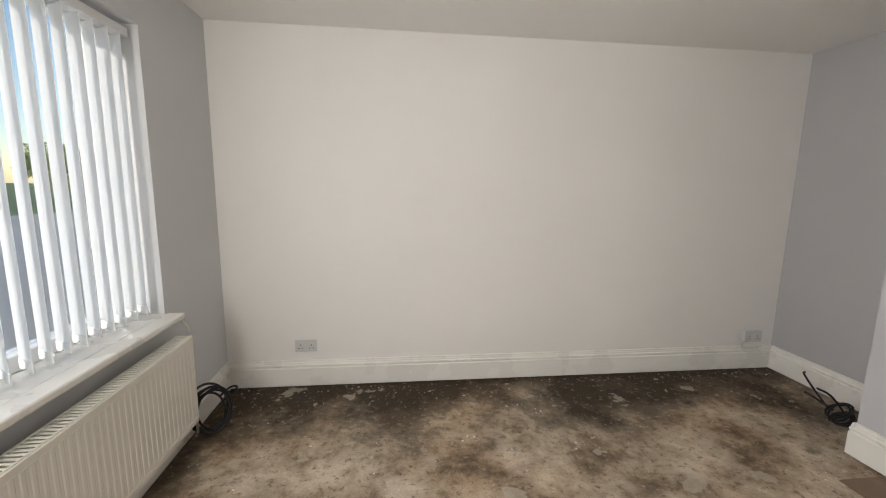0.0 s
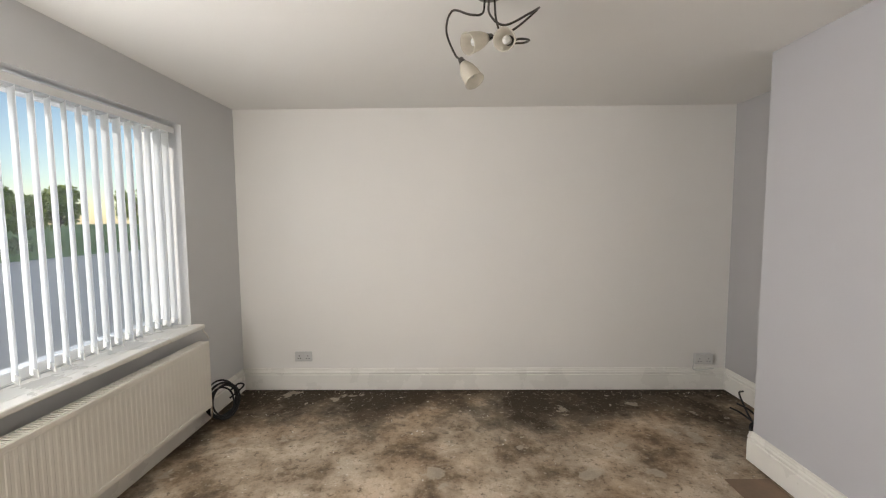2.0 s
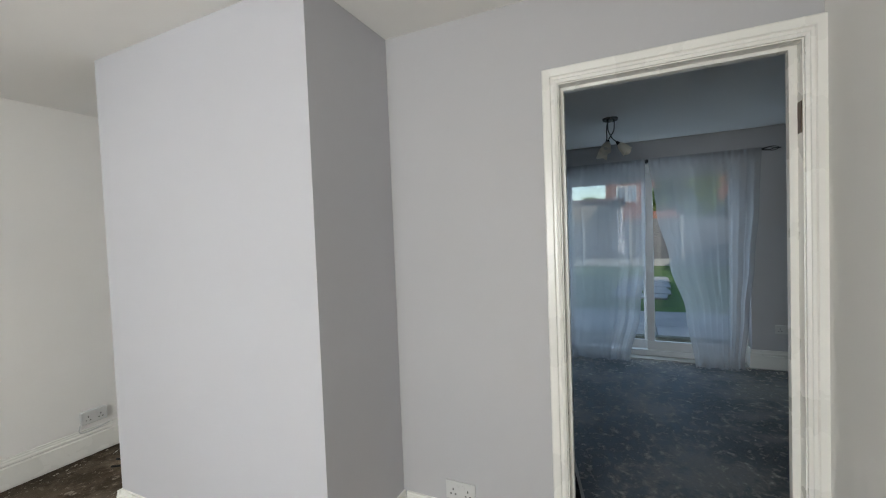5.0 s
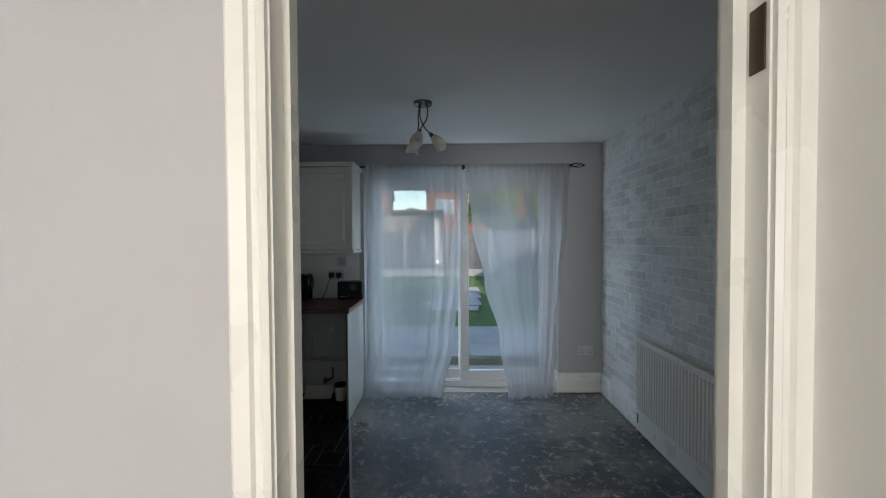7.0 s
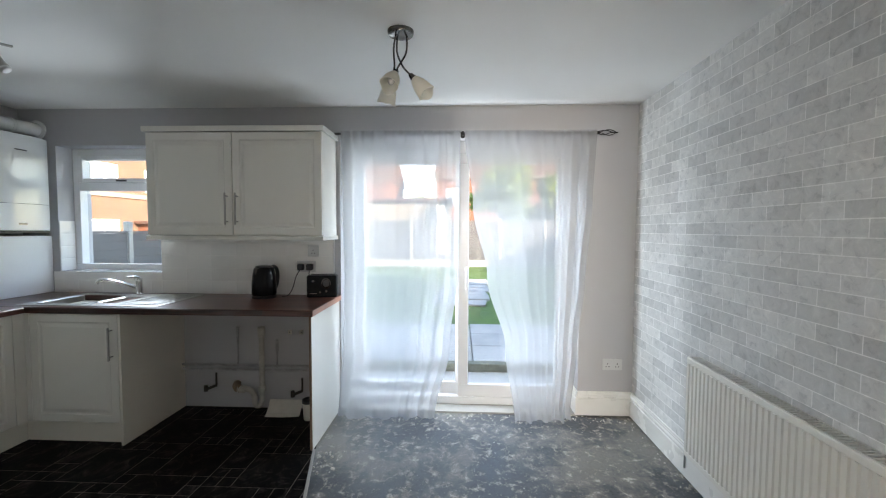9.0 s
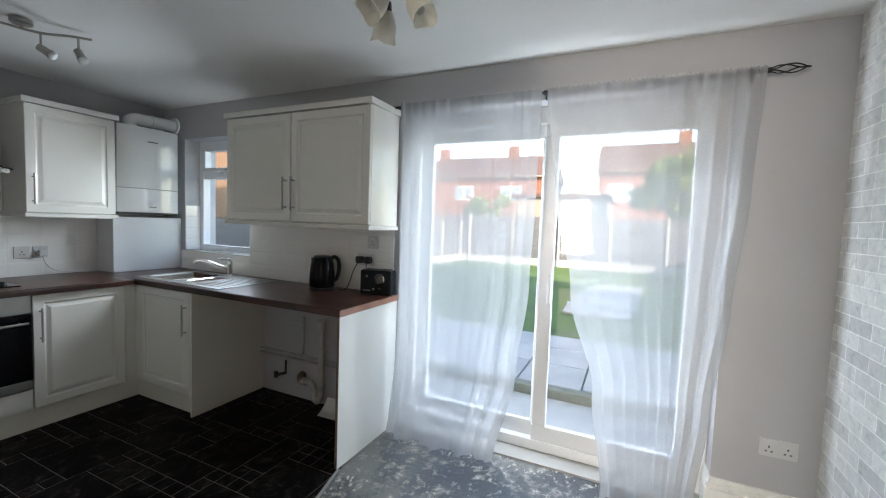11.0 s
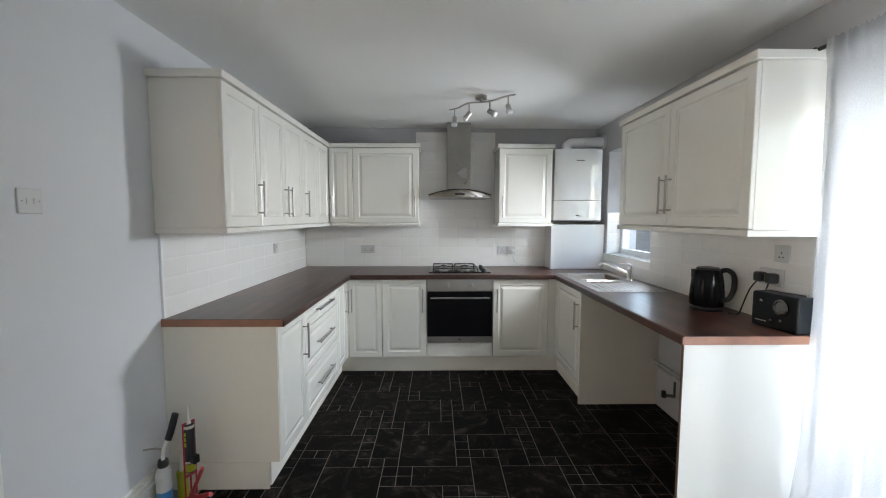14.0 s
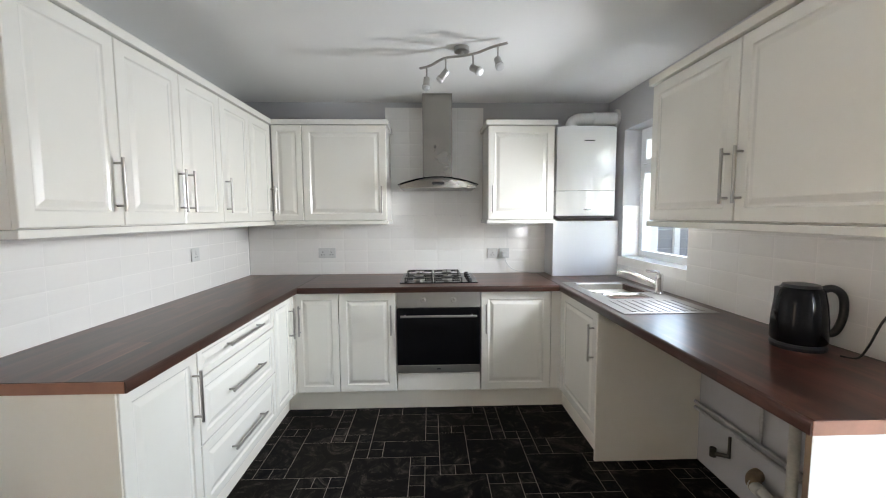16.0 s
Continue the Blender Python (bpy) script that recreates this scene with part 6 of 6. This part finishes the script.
def house(label, x, y0, y1, depth, eaves, ridge, windows, chimneys, wall=None):
    """A two-storey house whose garden side stands at x and looks along -x."""
    h = thing("house", label, "house", pose(x, (y0 + y1) / 2, GZ))
    w = (y1 - y0) / 2
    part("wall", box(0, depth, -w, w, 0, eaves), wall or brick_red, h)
    bm = bmesh.new()
    v = [bm.verts.new(p) for p in ((-0.35, -w - 0.2, eaves), (depth + 0.35, -w - 0.2, eaves), (depth / 2, -w - 0.2, ridge), (-0.35, w + 0.2, eaves), (depth + 0.35, w + 0.2, eaves), (depth / 2, w + 0.2, ridge))]
    for q in ((0, 1, 2), (3, 5, 4), (0, 2, 5, 3), (1, 4, 5, 2), (0, 3, 4, 1)):
        bm.faces.new([v[i] for i in q])
    roof = part("roof", bm, roof_tile, h)
    part("gutter", box(-0.45, -0.33, -w - 0.1, w + 0.1, eaves - 0.10, eaves + 0.01, 0.02), render_white, h)
    for cy in chimneys:
        part("chimney", box(depth / 2 - 0.35, depth / 2 + 0.35, cy - 0.45, cy + 0.45, ridge - 0.8, ridge + 0.9), brick_red, roof)
    for wy, wz, ww, wh in windows:
        win_ob = part("window", box(-0.05, 0.02, wy - ww / 2, wy + ww / 2, wz, wz + wh), upvc, h)
        for k in (0, 1):
            part("pane", box(-0.06, -0.052, wy - ww / 2 + 0.08 + k * (ww / 2 - 0.02), wy - 0.06 + k * (ww / 2 - 0.02), wz + 0.08, wz + wh - 0.08), far_window, win_ob)
    return h


rowwin = [(-9 + 4.2 * i, z, 1.7, 1.2) for i in range(5) for z in (3.7, 1.0)]
house("terrace of red brick houses with white windows", 38.0, 2.3, 26.0, 8.0, 5.7, 8.0, rowwin, (-8.0, -1.0, 6.0))
house("red brick house with a tiled roof", 40.0, -22.0, -1.5, 8.0, 6.2, 9.0, [(8.6, 3.9, 1.6, 1.3), (8.4, 1.0, 2.0, 1.3), (3.5, 3.9, 1.6, 1.3), (-3, 3.9, 1.6, 1.3)], (4.0, -6.0))
peach_brick = plain("peach_brick", (0.22, 0.125, 0.08), 0.9, vary=0.22, scale=2.2, grain=9, bump=0.3, space="world")
side_house = house("pale peach brick house seen over the side fence", 15.0, 9.0, 19.0, 9.0, 4.6, 6.6, [(-2.5, 3.2, 1.8, 1.1), (2.0, 3.2, 1.8, 1.1), (-2.0, 0.9, 1.8, 1.2)], (0.0,), peach_brick)
part("lean_to_roof", box(4.3, 8.5, -6.2, -5.02, 1.75, 1.87, 0.02), roof_tile, side_house, "dark lean-to roof")
part("lean_to_wall", box(4.5, 8.3, -6.0, -5.02, 0.0, 1.75), brick_red, side_house, "orange brick lean-to wall")
part("wall_band", box(0.0, 9.0, -5.06, -5.005, 2.72, 2.88), render_white, side_house, "white painted band")
for wx, wz, ww, wh in ((2.4, 3.0, 1.2, 0.9), (4.9, 3.0, 1.7, 0.9), (2.3, 1.1, 1.3, 0.8)):
    side_window = part("window", box(wx, wx + ww, -5.05, -4.98, wz, wz + wh), upvc, side_house)
    for k in (0, 1):
        part("pane", box(wx + 0.08 + k * ww / 2, wx + ww / 2 - 0.04 + k * (ww / 2 - 0.04), -5.06, -5.052, wz + 0.08, wz + wh - 0.08), far_window, side_window)
garage = thing("garage", "white rendered flat-roofed garage behind the fence", "garage", pose(24.0, -1.0, GZ))
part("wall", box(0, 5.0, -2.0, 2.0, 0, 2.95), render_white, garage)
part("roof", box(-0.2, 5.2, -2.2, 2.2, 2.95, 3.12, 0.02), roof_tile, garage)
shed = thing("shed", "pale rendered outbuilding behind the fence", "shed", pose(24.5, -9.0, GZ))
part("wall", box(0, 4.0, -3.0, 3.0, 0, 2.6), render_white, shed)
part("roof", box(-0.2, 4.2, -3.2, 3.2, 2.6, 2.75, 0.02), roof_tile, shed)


def leaf_cloud(bm, rnd, centre, r, n, size, squash=0.85):
    for _ in range(n):
        d = Vector((rnd.gauss(0, 1), rnd.gauss(0, 1), rnd.gauss(0, 1))).normalized() * r * rnd.uniform(0.55, 1.05)
        p = Vector(centre) + Vector((d.x, d.y, d.z * squash))
        q = Euler((rnd.uniform(0, 6.28), rnd.uniform(0, 6.28), rnd.uniform(0, 6.28))).to_matrix()
        s = size * rnd.uniform(0.6, 1.3)
        v = [bm.verts.new(p + q @ Vector(c) * s) for c in ((-1, 0, 0), (0, -0.55, 0.12), (1, 0, 0), (0, 0.55, 0.12))]
        bm.faces.new(v)


def tree(label, x, y, trunk_h, crown_r, seed, foliage, clumps=16, leaves=230, size=0.16, base=GZ):
    rnd = random.Random(seed)
    t = thing("tree", label, "tree", pose(x, y, base))
    bm = bmesh.new()
    rod(bm, (0, 0, 0), (0.08, 0.05, trunk_h), 0.05 * crown_r + 0.06, 0.03 * crown_r + 0.03, 10)
    cl = bmesh.new()
    for k in range(clumps):
        a, up = rnd.uniform(0, 6.28), rnd.uniform(-0.7, 1.0)
        c = Vector((math.cos(a) * crown_r * rnd.uniform(0.25, 0.8), math.sin(a) * crown_r * rnd.uniform(0.25, 0.8), trunk_h + crown_r * (0.55 + 0.62 * up)))
        rod(bm, (0.08, 0.05, trunk_h * 0.92), c, 0.035 * crown_r, 0.008, 6)
        leaf_cloud(cl, rnd, c, crown_r * rnd.uniform(0.28, 0.48), leaves, size)
    part("trunk", bm, bark, t)
    tagged(part("crown", cl, foliage, t), "", "", "", "stuff")
    return t


tree("light green garden tree behind the fence", 29.6, -1.0, 1.8, 1.2, 11, leaf)
tree("light green garden tree beside the house", 23.2, -5.6, 2.3, 1.7, 12, leaf)
tree("light green garden tree beside the house", 24.0, -9.2, 2.0, 1.9, 13, leaf)
tree("tall rose bush with red flowers behind the fence", 22.5, 2.0, 1.7, 1.05, 14, leaf, 12, 170, 0.10)
rose_rnd = random.Random(5)
for k in range(7):
    a = rose_rnd.uniform(0, 6.28)
    rose = tagged(part("rose_bloom", lathe(bmesh.new(), [(0.02, -0.06), (0.09, -0.02), (0.11, 0.03), (0.06, 0.07), (0.0, 0.06)], 10), red_plastic), "red rose bloom on the bush", "flower", "roses on the bush")
    rose.matrix_basis = pose(21.85 + rose_rnd.uniform(-0.1, 0.1), 1.98 + math.cos(a) * 0.55, 2.05 + rose_rnd.uniform(0, 0.6))
for k, (x, y, hgt, r) in enumerate(((-27, 4, 0.9, 1.7), (-29, 10, 1.0, 1.6), (-28, 15, 1.0, 1.9), (-27, 22, 1.2, 2.0), (-30, 29, 1.4, 2.2), (-26, -4, 1.2, 1.9), (-29, 37, 1.4, 2.4), (-24, 34, 1.2, 1.7))):
    tree("dark street tree seen through the blind", x, y, hgt, r, 30 + k, leaf, 18, 240, 0.15)
hedge = tagged(new("hedge"), "clipped dark hedge across the front garden", "hedge")
hedge.matrix_basis = pose(-17.0, 4.0, GZ)
hb = bmesh.new()
hr = random.Random(77)
for k in range(60):
    leaf_cloud(hb, hr, (hr.uniform(-0.3, 0.3), -9 + k * 0.32, 0.55 + hr.uniform(0, 0.15)), 0.55, 110, 0.07)
tagged(part("foliage", hb, leaf_dark, hedge), "", "", "", "stuff")
wheelie = thing("wheelie_bin", "blue plastic wheelie bin by the side fence", "bin", pose(11.5, 0.35, GZ))
bm = bmesh.new()
v = [bm.verts.new((sx * w, sy * w * 1.1, z)) for z, w in ((0.08, 0.21), (0.98, 0.28)) for sx, sy in ((-1, -1), (1, -1), (1, 1), (-1, 1))]
for q in ((0, 3, 2, 1), (4, 5, 6, 7), (0, 1, 5, 4), (1, 2, 6, 5), (2, 3, 7, 6), (3, 0, 4, 7)):
    bm.faces.new([v[i] for i in q])
bmesh.ops.bevel(bm, geom=list(bm.edges), offset=0.03, segments=2, affect="EDGES")
part("bin_body", bm, blue_bin, wheelie)
part("lid", box(-0.31, 0.30, -0.32, 0.32, 0.98, 1.05, 0.025), blue_bin, wheelie)
for y in (-0.22, 0.22):
    bm = bmesh.new()
    rod(bm, (0.2, y - 0.025, 0.10), (0.2, y + 0.025, 0.10), 0.10, seg=20)
    part("wheel", bm, black_plastic, wheelie)

# ---- printed vinyl tiles, a random modular bond ----
CELL = 0.0845
vx0, vy0 = 4.378, 0.207
gx, gy = 36, 48
taken = [[False] * gy for _ in range(gx)]
# one repeat of the print, twelve cells square: column, row, width, depth; single cells fill the rest
REPEAT = [(0, 0, 4, 4), (5, 0, 4, 2), (10, 11, 2, 4), (7, 2, 2, 2), (5, 3, 2, 4), (1, 4, 4, 2), (7, 4, 4, 4), (11, 6, 4, 4), (4, 8, 4, 4), (8, 9, 2, 2), (0, 10, 2, 2), (2, 10, 2, 2)]
vinyl = bpy.data.objects["floor_kitchen_vinyl"]
meshes, made_tiles, rest_tiles = {}, [], bmesh.new()


def vinyl_tile(i, j, w, h):
    x0, x1 = vx0 + i * CELL, vx0 + (i + w) * CELL
    y1, y0 = vy0 - j * CELL, vy0 - (j + h) * CELL
    x1, y0 = min(x1, KX1 - 0.004), (max(y0, -2.66) if x0 > 6.70 else y0)
    if x1 - x0 < 0.012 or y1 - y0 < 0.012 or y1 > KY1 - 0.05:
        return
    # keep the part on the kitchen side of the cut edge
    ax, ay = LINO_EDGE[0]
    nx, ny = LINO_EDGE[1][1] - ay, -(LINO_EDGE[1][0] - ax)
    side = lambda p: (p[0] - ax) * nx + (p[1] - ay) * ny
    g = 0.0017
    outline = [(x0 + g, y0 + g), (x1 - g, y0 + g), (x1 - g, y1 - g), (x0 + g, y1 - g)]
    if min(side(p) for p in outline) < 0:
        kept = []
        for p, q in zip(outline, outline[1:] + outline[:1]):
            a, b = side(p), side(q)
            if a >= 0:
                kept.append(p)
            if a * b < 0:
                kept.append((p[0] + (q[0] - p[0]) * a / (a - b), p[1] + (q[1] - p[1]) * a / (a - b)))
        if len(kept) > 2:
            part("vinyl_tile", prism(bmesh.new(), kept, 0.004, 0.0052), slate, vinyl)
        return
    if abs(x1 - x0 - w * CELL) > 0.001 or abs(y1 - y0 - h * CELL) > 0.001:
        part("vinyl_tile", prism(bmesh.new(), outline, 0.004, 0.0052), slate, vinyl)
        return
    if (w, h) not in meshes:
        meshes[w, h] = mesh_of("vinyl_tile", box(g - w * CELL / 2, w * CELL / 2 - g, g - h * CELL / 2, h * CELL / 2 - g, 0.0, 0.0012, 0.0004, 1), slate)
    made_tiles.append(1)
    if len(made_tiles) > 300:
        boxes(rest_tiles, x0 + g, x1 - g, y0 + g, y1 - g, 0.004, 0.0052)
        return
    ob = new("vinyl_tile", meshes[w, h])
    ob.parent = vinyl
    ob.matrix_basis = pose((x0 + x1) / 2, (y0 + y1) / 2, 0.004)


for bj in range(-1, 4):
    for bi in range(-1, 3):
        for c, r, w, h in REPEAT:
            i, j = bi * 12 + c, bj * 12 + r
            if i < 0 or j < 0 or i + w > gx or j + h > gy:
                continue
            for a in range(i, i + w):
                for b in range(j, j + h):
                    taken[a][b] = True
            vinyl_tile(i, j, w, h)
for j in range(gy):
    for i in range(gx):
        if not taken[i][j]:
            vinyl_tile(i, j, 1, 1)
tagged(part("vinyl_tiles_rest", rest_tiles, slate, vinyl), "", "", "", "stuff")

# ---- plaster crumbs and paint flakes swept to the edges of the bare floors ----
def crumbs(floor_name, seed, strips, material):
    """Small broken chips scattered over strips x0, x1, y0, y1 with a count each."""
    rnd = random.Random(seed)
    verts, faces = [], []
    for x0, x1, y0, y1, count, size in strips:
        for _ in range(count):
            x, y, r, turn = rnd.uniform(x0, x1), rnd.uniform(y0, y1), size * rnd.uniform(0.35, 1.0) ** 2 + 0.002, rnd.uniform(0, 6.28)
            high, n = min(0.012, r * rnd.uniform(0.2, 0.7)), 5
            ring = [(turn + 6.283 * k / n, r * rnd.uniform(0.55, 1.2)) for k in range(n)]
            at = len(verts)
            verts.extend((x + q * math.cos(a), y + 0.7 * q * math.sin(a), 0.0005) for a, q in ring)
            verts.extend((x + 0.7 * q * math.cos(a), y + 0.5 * q * math.sin(a), high) for a, q in ring)
            faces.append([at + n + k for k in range(n)])
            faces.extend((at + k, at + (k + 1) % n, at + n + (k + 1) % n, at + n + k) for k in range(n))
    data = bpy.data.meshes.new("plaster_crumbs")
    data.from_pydata(verts, [], faces)
    data.materials.append(material)
    ob = new("plaster_crumbs", data)
    ob.parent = bpy.data.objects[floor_name]
    tagged(ob, "", "", "", "stuff")


crumb_white = plain("plaster_crumb", (0.62, 0.59, 0.53), 0.85, vary=0.25, scale=30, grain=90, bump=0.1, space="world")
crumb_grey = plain("screed_crumb", (0.44, 0.39, 0.32), 0.85, vary=0.3, scale=30, grain=90, bump=0.1, space="world")
crumbs("floor_dining", 61, [(7.18, 7.29, -4.88, -2.70, 110, 0.010), (7.29, 7.42, -4.48, -2.69, 70, 0.011), (4.3, 7.27, -4.885, -4.82, 90, 0.008), (6.40, 6.71, -2.86, -2.68, 22, 0.016), (4.4, 7.2, -4.8, -3.2, 80, 0.006)], crumb_white)
crumbs("floor_living", 62, [(0.1, 4.0, -0.10, -0.03, 60, 0.008), (0.2, 4.0, -1.2, -0.1, 45, 0.006), (0.2, 3.5, -3.9, -1.2, 60, 0.006), (4.0, 4.09, -1.0, -0.05, 10, 0.008)], crumb_grey)
